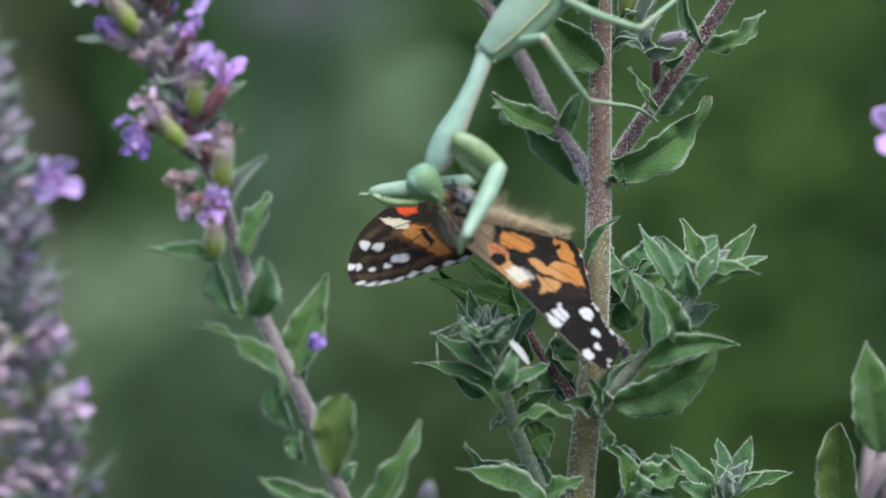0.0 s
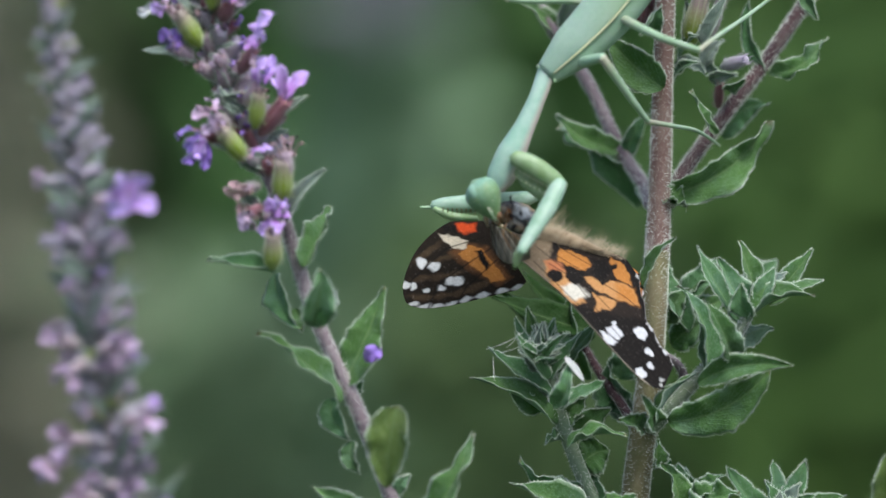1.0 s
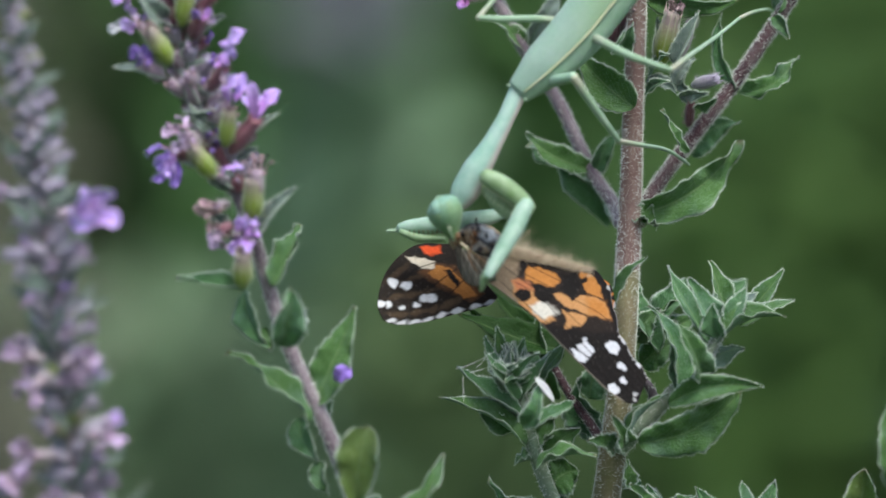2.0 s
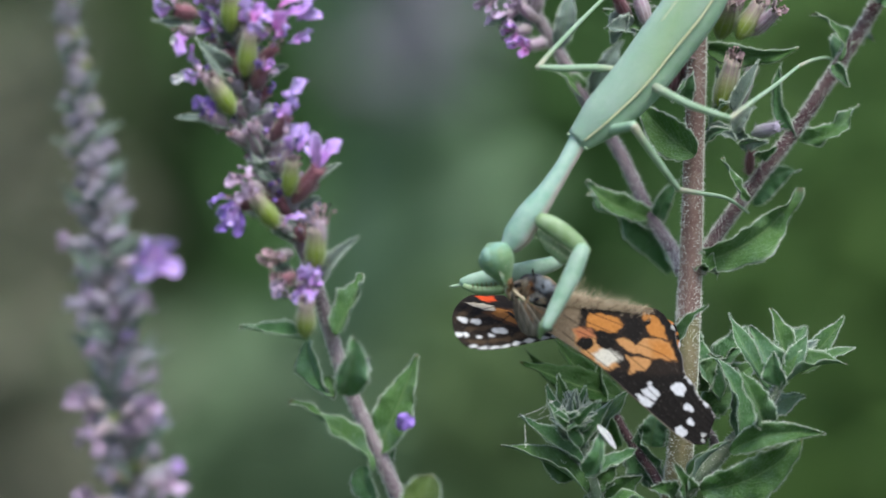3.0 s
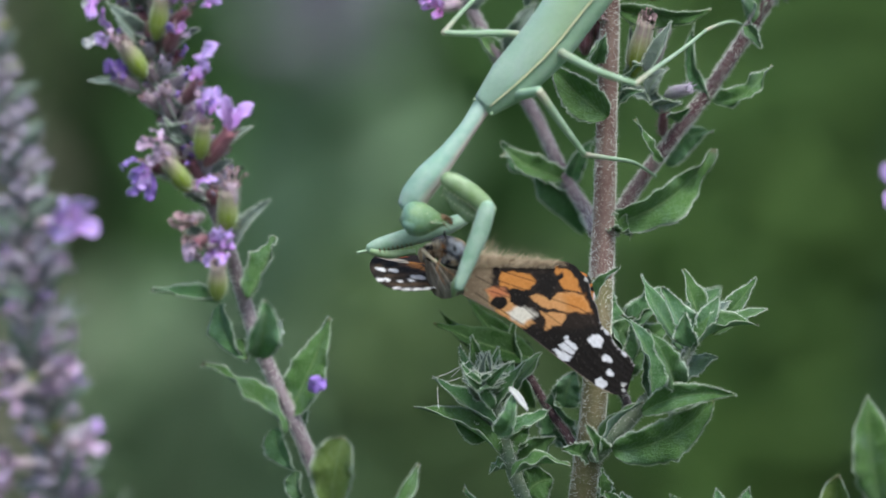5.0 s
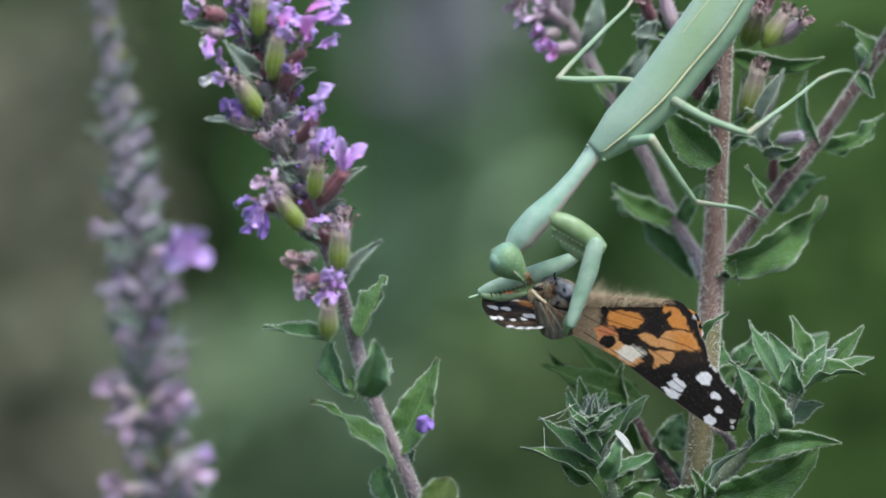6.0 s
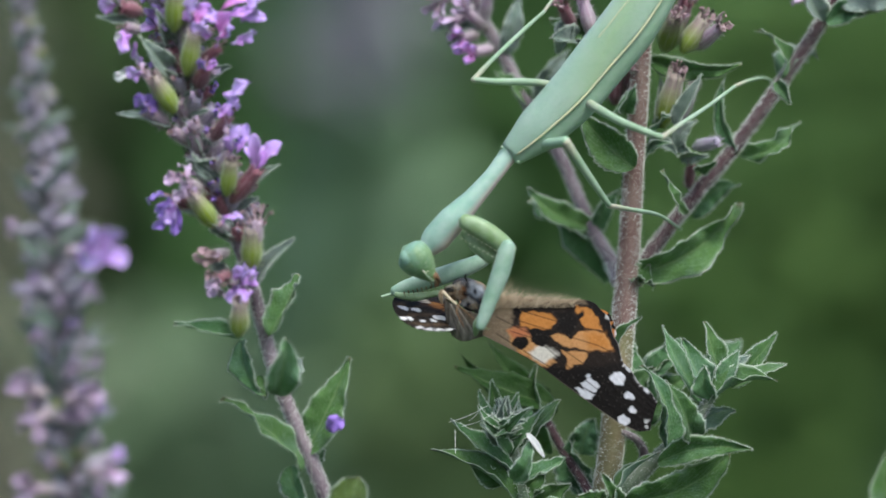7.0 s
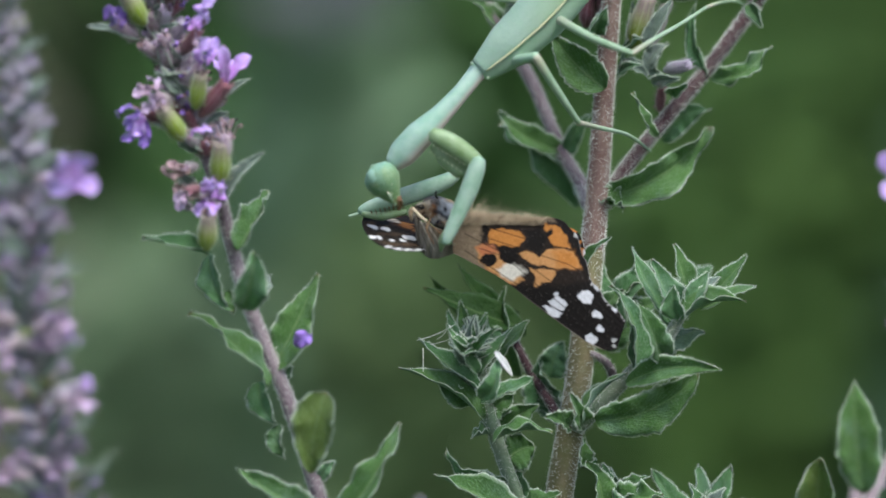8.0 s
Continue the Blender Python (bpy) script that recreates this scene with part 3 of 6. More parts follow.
scatter("herb_clump", "dull olive growth far behind the flowers", BUSH_OLIVE, 2500, ((-0.035, 0.20), (2.4, 2.6), (0, 0.69)), 0.05, 18)
scatter("herb_clump", "dry brownish stalks far off at the meadow", BUSH_DRY, 1300, ((-0.62, -0.31), (2.4, 2.6), (0, 0.9)), 0.05, 21, 1.2)
scatter("herb_clump", "dark olive-brown growth far behind the flowers", BUSH_UMBER, 3000, ((-0.8, -0.24), (3.3, 3.7), (0, 1.3)), 0.06, 22)
scatter("herb_clump", "lilac flower heads of a far loosestrife stand", BUSH_LILAC, 190, ((-0.09, -0.02), (2.45, 2.55), (0.86, 1.1)), 0.03, 17)
scatter("grass", "short rough meadow grass on the soil", BUSH_MID, 46000, ((-3.4, 3.4), (-3.0, 4.4), (0, 0.13)), 0.085, 19, 2.5, "grass")


# ---- the main loosestrife plant, on which the mantis hangs ----
def main_plant():
    root, at = leaning(1040, 900), leaning
    pl = thing("loosestrife_plant", (root.x, 0.004, 0), "branched loosestrife with downy leaves and reddish stems, rooted in the ground", "plant", "loosestrife plants")
    g = Vector((root.x, 0.004, -0.01))
    low = [g, Vector((root.x + 0.004, 0.003, 0.2)), Vector((root.x + 0.003, 0.002, 0.4)), Vector((root.x + 0.002, 0.001, 0.54)), Vector((root.x + 0.0015, 0.0, 0.62)), Vector((root.x + 0.001, 0.0, 0.66)), at(1058, 1120), at(1066, 1000), at(1082, 880), at(1092, 800), at(1100, 690), at(1107, 575)]
    stem(pl, low, [un(31), un(30), un(29), un(28), un(26), un(24), un(22.5), un(22), un(21)], STEM_LOW, 5, 4200, n=110)
    up = [at(1106, 590), at(1110, 520), at(1115, 400), at(1118, 300), at(1124, 150), at(1128, 0), at(1132, -150), at(1134, -300)]
    stem(pl, up, [un(21), un(20), un(18), un(17), un(16), un(15), un(13)], STEM_MAIN, 6, 3000)
    left = [at(1096, 492, 0.003), at(1082, 455, 0.008), at(1045, 398, 0.012), at(988, 280, 0.014), at(930, 190, 0.015), at(880, 100, 0.016), at(835, 20, 0.016), at(800, -90, 0.016)]
    stem(pl, left, [un(11.5), un(11.5), un(11), un(10.5), un(10)], STEM_LILAC, 7, 1800, "branch", 44)
    right = [at(1124, 492, 0.002), at(1150, 440, 0.003), at(1215, 350, 0.005), at(1300, 240, 0.007), at(1375, 130, 0.008), at(1440, 25, 0.008), at(1500, -90, 0.008)]
    stem(pl, right, [un(12), un(12), un(12), un(11.5), un(11)], STEM, 8, 3200, "branch", 44)

    # leaves of the left branch
    d = 0.015
    leaf(pl, at(1044, 398, d - 0.003), at(928, 330, d - 0.003), 50, 15, 0.10, 0.14, 0.25, LEAF, 0.04)
    leaf(pl, at(1080, 490, d), at(938, 346, d), 52, -35, 0.05, -0.12, 0.35, LEAF_PALE, 0.13)
    leaf(pl, at(1060, 440, d + 0.002), at(985, 385, d + 0.002), 34, -50, 0.1, -0.1, 0.35, LEAF_GREY, 0.12)
    leaf(pl, at(1052, 405, d - 0.003), at(1095, 330, d - 0.004), 34, 20, 0.1, 0.1, 0.3, LEAF_PALE, 0.08)
    leaf(pl, at(930, 190, d), at(862, 128, d), 36, 20, 0.1, 0.0, 0.2, LEAF)
    leaf(pl, at(935, 175, d), at(1000, 85, d), 44, 35, 0.1, 0.1, 0.2, LEAF_GREY)
    leaf(pl, at(880, 95, d), at(905, -10, d), 42, 20, 0.15, 0.0, 0.2, LEAF_GREY)
    leaf(pl, at(838, 55, d), at(752, 50, d), 40, 30, 0.1, 0.1, 0.3, LEAF_GREY)
    # leaves of the right branch
    d = 0.006
    leaf(pl, at(1378, 122, d), at(1334, 36, d), 26, 30, 0.05, -0.26, 0.3, LEAF, 0.10)
    leaf(pl, at(1374, 130, d + 0.003), at(1436, 80, d + 0.006), 60, -30, 0.08, 0.1, 0.3, LEAF_PALE, 0.08)
    leaf(pl, at(1366, 128, d - 0.003), at(1392, 168, d - 0.005), 26, 30, 0.08, 0.1, 0.3, LEAF)
    leaf(pl, at(1304, 262, d), at(1408, 192, d), 40, -10, 0.10, -0.24, 0.3, LEAF, 0.11)
    leaf(pl, at(1300, 256, d), at(1272, 122, d), 26, -35, 0.05, 0.12, 0.35, LEAF_PALE, 0.09)
    leaf(pl, at(1212, 368, d - 0.004), at(1170, 290, d - 0.006), 26, 40, 0.1, 0.26, 0.35, LEAF, 0.05)
    leaf(pl, at(1222, 372, d + 0.004), at(1304, 316, d + 0.006), 58, 10, 0.1, 0.16, 0.2, LEAF_PALE, 0.06)
    leaf(pl, at(1112, 478, d - 0.006), at(1306, 345, d + 0.001), 72, 24, 0.05, -0.10, 0.38, LEAF, 0.10, shape=(0.5, 0.85))
    leaf(pl, at(1110, 482, d - 0.007), at(1160, 500, d - 0.006), 40, -30, 0.1, 0.12, 0.35, LEAF, 0.08)
    leaf(pl, at(1450, 20, d), at(1540, 0, d), 46, 10, 0.08, 0.1, 0.3, LEAF_PALE, 0.06)
    leaf(pl, at(1446, 20, d), at(1410, -60, d), 40, 10, 0.08, 0.1, 0.3, LEAF_GREY, 0.06)
    leaf(pl, at(1470, -20, d), at(1590, -20, d), 60, 20, 0.1, 0.1, 0.3, LEAF_GREY, 0.06)
    # behind and beside the mantis's body
    d = 0.003
    leaf(pl, at(1120, 286, -0.004), at(1020, 190, -0.003), 76, -15, -0.05, 0.05, 0.22, LEAF, 0.03)
    leaf(pl, at(1138, 94, d), at(1304, 101, d - 0.002), 46, 30, 0.06, -0.06, 0.3, LEAF, 0.03)
    leaf(pl, at(1060, 50, 0.006), at(960, 30, 0.006), 56, 10, 0.08, 0.1, 0.3, LEAF, 0.05)
    leaf(pl, at(1100, 190, -0.001), at(1118, 138, -0.004), 30, 20, 0.1, 0.1, 0.3, LEAF_PALE, 0.04)
    for k, (bu, bv, tu, tv, w) in enumerate(((1150, 232, 1186, 196, 26), (1140, 246, 1196, 262, 30), (1190, 246, 1228, 200, 30), (1128, 150, 1080, 186, 32), (1200, 268, 1252, 262, 26), (1214, 262, 1204, 218, 26),
                                             (1140, 270, 1180, 240, 24), (1010, 60, 965, 60, 44), (1005, 30, 975, 90, 40), (1235, 290, 1268, 268, 24))):
        leaf(pl, at(bu, bv, 0.004), at(tu, tv, -0.002 + 0.003 * (k % 3)), w, 25 * (k % 5) - 50, 0.08, 0.08, 0.3, LEAF_GREY if k % 3 else LEAF_PALE, 0.04)
    # flowers along the top of the main stem: foot, mouth, width, skin
    for i, (u, v, tu, tv, w, skin) in enumerate(((1166, 214, 1189, 122, 44, CALYX), (1196, 208, 1224, 128, 26, CALYX_RED), (1165, 78, 1186, 20, 46, CALYX), (1198, 80, 1234, 24, 42, CALYX), (1218, 74, 1262, 36, 30, CALYX_RED),
                                                 (1180, 50, 1204, -10, 36, CALYX_WINE), (1135, 40, 1160, -30, 32, CALYX_WINE), (1080, 176, 1086, 124, 34, CALYX_WINE), (1010, 60, 985, 5, 28, CALYX_WINE), (1040, 60, 1020, -5, 30, CALYX_RED),
                                                 (1222, 249, 1266, 237, 26, CALYX_LILAC), (1216, 322, 1219, 278, 20, CALYX_WINE), (1110, 10, 1090, -70, 46, CALYX_RED), (1170, -20, 1230, -90, 44, CALYX_RED), (1100, 160, 1110, 116, 26, CALYX_WINE))):
        b, t = at(u, v, 0.003 + 0.002 * (i % 3)), at(tu, tv, 0.001 + 0.002 * (i % 2))
        fl = calyx(pl, b, t, w, skin)
        if i not in (1, 10, 11):
            bloom(fl, t, t - b, 6, 30, 14, PETAL_RUST, 0.5, 100 + i, 0.2, stamens=4)
    # pale sepals against the largest capsule
    leaf(pl, at(1192, 212, 0.000), at(1232, 116, -0.001), 30, -30, 0.05, -0.05, 0.4, LEAF_GREY, 0.02)
    leaf(pl, at(1158, 216, 0.004), at(1160, 128, 0.004), 26, 20, 0.05, 0.05, 0.3, LEAF_GREY, 0.02)
    # flowers of the left branch and of the right branch's top
    for i, (u, v, tu, tv) in enumerate(((850, 50, 812, 20), (862, 85, 830, 92), (842, 40, 850, -10), (825, 10, 790, 40), (835, 60, 806, 66), (800, -20, 770, 0),
                                        (1450, 0, 1415, -20), (1475, -30, 1510, -40))):
        b, t = at(u, v, 0.014), at(tu, tv, 0.012)
        fl = calyx(pl, b, t, 24, CALYX_RED)
        bloom(fl, t, t - b, 5, 40, 20, (PETAL_DRY, PETAL_PINK, PETAL_DRY)[i % 3], 0.7, 140 + i, 0.15, stamens=2)

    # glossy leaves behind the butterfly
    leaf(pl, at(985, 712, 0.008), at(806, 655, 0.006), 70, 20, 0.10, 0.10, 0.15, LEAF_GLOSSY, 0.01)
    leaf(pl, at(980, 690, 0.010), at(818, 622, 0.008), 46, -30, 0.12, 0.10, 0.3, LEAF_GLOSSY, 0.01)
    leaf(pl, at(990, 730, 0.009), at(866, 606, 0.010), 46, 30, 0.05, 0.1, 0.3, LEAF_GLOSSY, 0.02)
    leaf(pl, at(985, 800, 0.007), at(958, 640, 0.006), 46, -20, 0.05, 0.1, 0.3, LEAF, 0.03)
    stem(pl, [at(1062, 880, 0.002), at(1042, 845, 0.005), at(1010, 800, 0.008), at(975, 740, 0.010), at(955, 690, 0.012)], [un(9), un(8), un(7)], STEM, 9, 200, "side_shoot", 24, 10)

    # left young shoot
    shoot = [at(1062, 1110, 0.0), at(1020, 1060, -0.002), at(985, 1000, -0.004), at(942, 890, -0.005), at(922, 810, -0.005), at(908, 740, -0.005), at(902, 712, -0.005)]
    stem(pl, shoot, [un(15), un(13), un(12), un(11), un(9), un(6)], STEM_YOUNG, 10, 900, "side_shoot", 36, 12)
    d = -0.006
    leaf(pl, at(928, 880, d), at(772, 797, d - 0.002), 50, 35, 0.05, -0.06, 0.35, LEAF, 0.02)
    leaf(pl, at(918, 830, d), at(803, 745, d), 44, 40, 0.06, 0.06, 0.35, LEAF_PALE, 0.03)
    leaf(pl, at(912, 800, d - 0.002), at(852, 714, d - 0.004), 30, 30, 0.06, 0.06, 0.3, LEAF_PALE, 0.03)
    leaf(pl, at(905, 780, d + 0.002), at(857, 686, d + 0.003), 30, 20, 0.06, 0.1, 0.3, LEAF_PALE, 0.03)
    leaf(pl, at(915, 790, d + 0.004), at(997, 698, d + 0.004), 50, -30, 0.06, -0.10, 0.3, LEAF, 0.03)
    leaf(pl, at(918, 800, d), at(968, 714, d), 28, -40, 0.06, -0.06, 0.3, LEAF_PALE, 0.03)
    leaf(pl, at(922, 845, d - 0.004), at(952, 765, d - 0.006), 40, -20, 0.25, -0.28, 0.3, LEAF_PALE, 0.03)
    leaf(pl, at(922, 850, d - 0.002), at(1018, 809, d - 0.003), 46, -35, 0.08, -0.10, 0.35, LEAF_PALE, 0.03)
    leaf(pl, at(905, 760, d + 0.004), at(924, 690, d + 0.004), 26, 15, 0.05, 0, 0.3, LEAF_PALE, 0.03)
    leaf(pl, at(900, 752, d), at(890, 700, d), 24, 40, 0.05, 0, 0.3, LEAF_GREY, 0.03)
    leaf(pl, at(906, 752, d), at(906, 698, d - 0.001), 22, -20, 0.05, 0, 0.3, LEAF_GREY, 0.03)
    leaf(pl, at(900, 780, d + 0.006), at(876, 672, d + 0.008), 34, 0, 0.05, 0, 0.3, LEAF, 0.03)
    leaf(pl, at(912, 770, d + 0.005), at(950, 720, d + 0.008), 44, 10, 0.05, 0, 0.3, LEAF_PALE, 0.03)
    fur = random.Random(61)
    for k in range(15):
        leaf(pl, at(905 + fur.uniform(-10, 10), 780 + fur.uniform(-24, 10), d + fur.uniform(-0.004, 0.003)), at(905 + fur.uniform(-58, 56), 728 + fur.uniform(-34, 44), d + fur.uniform(-0.009, 0.004)),
             fur.uniform(12, 20), fur.uniform(-60, 60), 0.08, 0.05, 0.35, LEAF_PALE if k % 3 else LEAF_GREY, 0.03, hair=120)
    for k in range(11):
        a = 0.35 + 0.24 * k
        leaf(pl, at(905, 762, d + 0.001 * (k % 4)), at(904 + 42 * math.cos(a) * (1 if k % 2 else 0.7), 744 - 46 * math.sin(a), d - 0.004 + 0.002 * (k % 5)), 15, 40 * (k % 4) - 60, 0.08, 0.05, 0.3, LEAF_GREY if k % 2 else LEAF_PALE, 0.05)
    leaf(pl, at(915, 845, d + 0.002), at(840, 806, d + 0.002), 40, -30, 0.1, 0.12, 0.3, LEAF, 0.04)
    leaf(pl, at(920, 850, d + 0.003), at(880, 790, d + 0.003), 50, 0, 0.05, 0, 0.3, LEAF, 0.04)
    leaf(pl, at(930, 880, d + 0.002), at(980, 830, d + 0.003), 40, 20, 0.08, 0.1, 0.3, LEAF, 0.05)
    leaf(pl, at(940, 905, d), at(905, 912, d), 36, 60, 0.1, 0.2, 0.3, LEAF, 0.03)
    leaf(pl, at(945, 920, d - 0.003), at(1052, 912, d - 0.004), 58, -55, 0.20, -0.10, 0.3, LEAF, 0.03)
    leaf(pl, at(960, 900, d + 0.003), at(1024, 850, d + 0.003), 50, 10, 0.08, 0.1, 0.3, LEAF, 0.05)
    leaf(pl, at(970, 950, d + 0.003), at(1020, 925, d + 0.004), 80, 10, 0.08, 0.1, 0.3, LEAF, 0.05)
    leaf(pl, at(975, 985, d + 0.002), at(860, 942, d + 0.002), 44, -35, 0.12, 0.14, 0.3, LEAF_PALE, 0.10)
    leaf(pl, at(998, 1060, d - 0.002), at(842, 983, d - 0.003), 66, 35, 0.08, 0.04, 0.35, LEAF, 0.03)
    leaf(pl, at(1000, 1035, d), at(1072, 1010, d - 0.002), 50, -30, 0.1, -0.1, 0.3, LEAF, 0.04)
    leaf(pl, at(1000, 1030, d + 0.003), at(990, 960, d + 0.003), 40, -30, 0.1, -0.1, 0.3, LEAF_PALE, 0.04)
    # between the shoot and the stem
    d = 0.008
    leaf(pl, at(1062, 870, d), at(1022, 760, d), 66, -20, 0.08, 0.1, 0.3, LEAF_PALE, 0.09)
    leaf(pl, at(1062, 868, d + 0.003), at(1002, 846, d), 50, 10, 0.08, 0.1, 0.3, LEAF, 0.06)
    leaf(pl, at(1040, 800, d), at(1062, 735, d), 56, 10, 0.08, 0.1, 0.3, LEAF_PALE, 0.09)

    # right young shoot
    shoot = [at(1090, 890, -0.002), at(1130, 850, -0.003), at(1180, 795, -0.004), at(1232, 742, -0.005), at(1262, 700, -0.005), at(1290, 650, -0.005)]
    stem(pl, shoot, [un(14), un(13), un(11), un(9), un(6)], STEM_YOUNG, 12, 800, "side_shoot", 30, 12)
    stem(pl, [at(1140, 845, 0.004), at(1152, 800, 0.003), at(1138, 770, 0.001), at(1110, 755, -0.001)], [un(9), un(8), un(6)], STEM_LILAC, 13, 120, "side_shoot", 16, 8)
    d = -0.005
    leaf(pl, at(1305, 672, d), at(1400, 622, d), 32, -30, 0.08, -0.06, 0.35, LEAF, 0.02)
    leaf(pl, at(1300, 665, d + 0.002), at(1384, 575, d + 0.002), 42, -20, 0.06, -0.05, 0.35, LEAF, 0.02)
    leaf(pl, at(1265, 700, d - 0.003), at(1388, 660, d - 0.005), 58, -45, 0.12, 0.10, 0.35, LEAF, 0.03)
    leaf(pl, at(1285, 655, d + 0.004), at(1250, 558, d + 0.004), 44, 20, 0.05, 0.04, 0.35, LEAF, 0.02)
    leaf(pl, at(1262, 690, d - 0.001), at(1215, 585, d - 0.003), 50, 35, 0.06, 0.04, 0.35, LEAF_PALE, 0.03)
    leaf(pl, at(1250, 700, d + 0.003), at(1173, 567, d + 0.002), 44, 30, 0.06, 0.05, 0.35, LEAF_PALE, 0.03)
    leaf(pl, at(1285, 668, d - 0.003), at(1316, 606, d - 0.003), 36, -15, 0.06, 0, 0.35, LEAF_PALE, 0.02)
    leaf(pl, at(1292, 668, d - 0.001), at(1336, 612, d), 30, -40, 0.06, 0, 0.35, LEAF_GREY, 0.02)
    leaf(pl, at(1272, 690, d - 0.004), at(1258, 630, d - 0.007), 44, -30, 0.1, 0.1, 0.35, LEAF_PALE, 0.02)
    leaf(pl, at(1240, 765, d - 0.004), at(1194, 660, d - 0.010), 58, 25, 0.16, 0.10, 0.35, LEAF, 0.03)
    leaf(pl, at(1192, 785, d - 0.003), at(1146, 634, d - 0.003), 52, 40, 0.08, -0.10, 0.35, LEAF_PALE, 0.04)
    leaf(pl, at(1205, 790, d + 0.001), at(1182, 660, d), 56, 10, 0.08, 0.06, 0.35, LEAF_PALE, 0.04)
    leaf(pl, at(1240, 740, d), at(1312, 708, d), 46, 150, 0.08, -0.12, 0.3, LEAF, 0.04)
    leaf(pl, at(1178, 808, d - 0.004), at(1348, 778, d - 0.007), 50, 0, 0.08, 0.08, 0.35, LEAF, 0.03)
    leaf(pl, at(1126, 876, d - 0.003), at(1308, 786, d - 0.004), 88, 30, 0.04, -0.10, 0.22, LEAF, 0.025, shape=(0.55, 0.8))
    leaf(pl, at(1105, 880, d - 0.004), at(1180, 790, d - 0.004), 28, -60, 0.1, 0.1, 0.3, LEAF, 0.03)
    leaf(pl, at(1085, 640, d), at(1142, 548, d - 0.006), 34, -45, 0.05, 0.08, 0.35, LEAF, 0.03)
    leaf(pl, at(1160, 720, 0.004), at(1110, 580, 0.004), 44, 30, 0.08, 0.1, 0.35, LEAF_PALE, 0.05)
    leaf(pl, at(1150, 660, 0.004), at(1210, 590, 0.006), 50, -10, 0.08, -0.08, 0.35, LEAF_PALE, 0.05)
    leaf(pl, at(1130, 660, 0.005), at(1215, 612, 0.006), 40, -30, 0.08, -0.08, 0.35, LEAF, 0.05)
    leaf(pl, at(1130, 690, 0.006), at(1232, 650, 0.008), 52, 10, 0.08, -0.08, 0.35, LEAF, 0.05)
    leaf(pl, at(1240, 650, 0.014), at(1316, 590, 0.016), 50, 10, 0.08, -0.08, 0.35, LEAF_PALE, 0.05)
    leaf(pl, at(1125, 700, 0.004), at(1165, 640, 0.002), 46, 10, 0.08, 0.1, 0.35, LEAF, 0.05)
    leaf(pl, at(1130, 740, 0.006), at(1200, 700, 0.006), 60, 20, 0.08, 0.1, 0.35, LEAF, 0.05)
    # collar of leaves at the node under the butterfly
    leaf(pl, at(1098, 885, -0.006), at(1075, 826, -0.010), 40, 30, 0.25, 0.1, 0.3, LEAF, 0.05)
    leaf(pl, at(1080, 890, -0.006), at(1035, 872, -0.008), 44, 20, 0.25, 0.1, 0.3, LEAF, 0.05)

    # low shoots, right of the stem
    shoot = [at(1080, 1130, 0.0), at(1110, 1090, -0.002), at(1140, 1040, -0.002), at(1160, 1000, -0.002)]
    stem(pl, shoot, [un(12), un(11), un(8)], STEM_YOUNG, 14, 200, "side_shoot", 16, 10)
    d = -0.003
    leaf(pl, at(1105, 960, d), at(1104, 905, d), 30, 30, 0.1, 0.1, 0.3, LEAF, 0.05)
    leaf(pl, at(1130, 955, d), at(1096, 952, d), 26, 20, 0.1, 0.1, 0.3, LEAF_PALE, 0.05)
    leaf(pl, at(1140, 1045, d - 0.002), at(1108, 948, d - 0.003), 50, 20, 0.1, -0.1, 0.3, LEAF, 0.05)
    leaf(pl, at(1165, 1015, d), at(1138, 950, d), 40, 30, 0.06, 0.1, 0.3, LEAF_PALE, 0.05)
    leaf(pl, at(1170, 1015, d + 0.002), at(1154, 956, d), 36, -10, 0.06, 0.1, 0.3, LEAF_PALE, 0.05)
    leaf(pl, at(1165, 1012, d - 0.002), at(1228, 970, d - 0.002), 42, -30, 0.1, -0.1, 0.3, LEAF, 0.05)
    leaf(pl, at(1168, 1020, d - 0.003), at(1250, 1000, d - 0.004), 66, -30, 0.12, -0.16, 0.3, LEAF, 0.06)
    leaf(pl, at(1150, 1050, d - 0.003), at(1220, 1040, d - 0.006), 60, -30, 0.12, -0.1, 0.3, LEAF_PALE, 0.06)
    shoot = [at(1090, 1250, 0.004), at(1180, 1180, 0.004), at(1270, 1100, 0.004), at(1312, 1040, 0.004)]
    stem(pl, shoot, [un(12), un(11), un(8)], STEM_YOUNG, 15, 100, "side_shoot", 16, 10)
    d = 0.004
    leaf(pl, at(1298, 1050, d), at(1232, 952, d), 50, 30, 0.06, 0.10, 0.35, LEAF_PALE, 0.03)
    leaf(pl, at(1312, 1045, d + 0.002), at(1304, 945, d + 0.003), 44, 20, 0.06, 0.04, 0.35, LEAF_PALE, 0.03)
    leaf(pl, at(1325, 1045, d + 0.002), at(1368, 944, d + 0.002), 48, -20, 0.06, -0.04, 0.35, LEAF_PALE, 0.03)
    leaf(pl, at(1328, 1040, d - 0.002), at(1358, 985, d - 0.003), 34, -20, 0.06, -0.04, 0.35, LEAF_GREY, 0.03)
    leaf(pl, at(1330, 1045, d - 0.002), at(1384, 1005, d - 0.003), 34, -30, 0.06, -0.04, 0.35, LEAF_PALE, 0.03)
    leaf(pl, at(1330, 1050, d), at(1438, 1006, d), 40, -40, 0.08, -0.06, 0.35, LEAF, 0.03)
    leaf(pl, at(1315, 1050, d - 0.003), at(1290, 980, d - 0.004), 40, 30, 0.08, 0.06, 0.35, LEAF_PALE, 0.03)
    leaf(pl, at(1318, 1050, d - 0.004), at(1322, 1000, d - 0.005), 34, 0, 0.08, 0.06, 0.35, LEAF_GREY, 0.03)
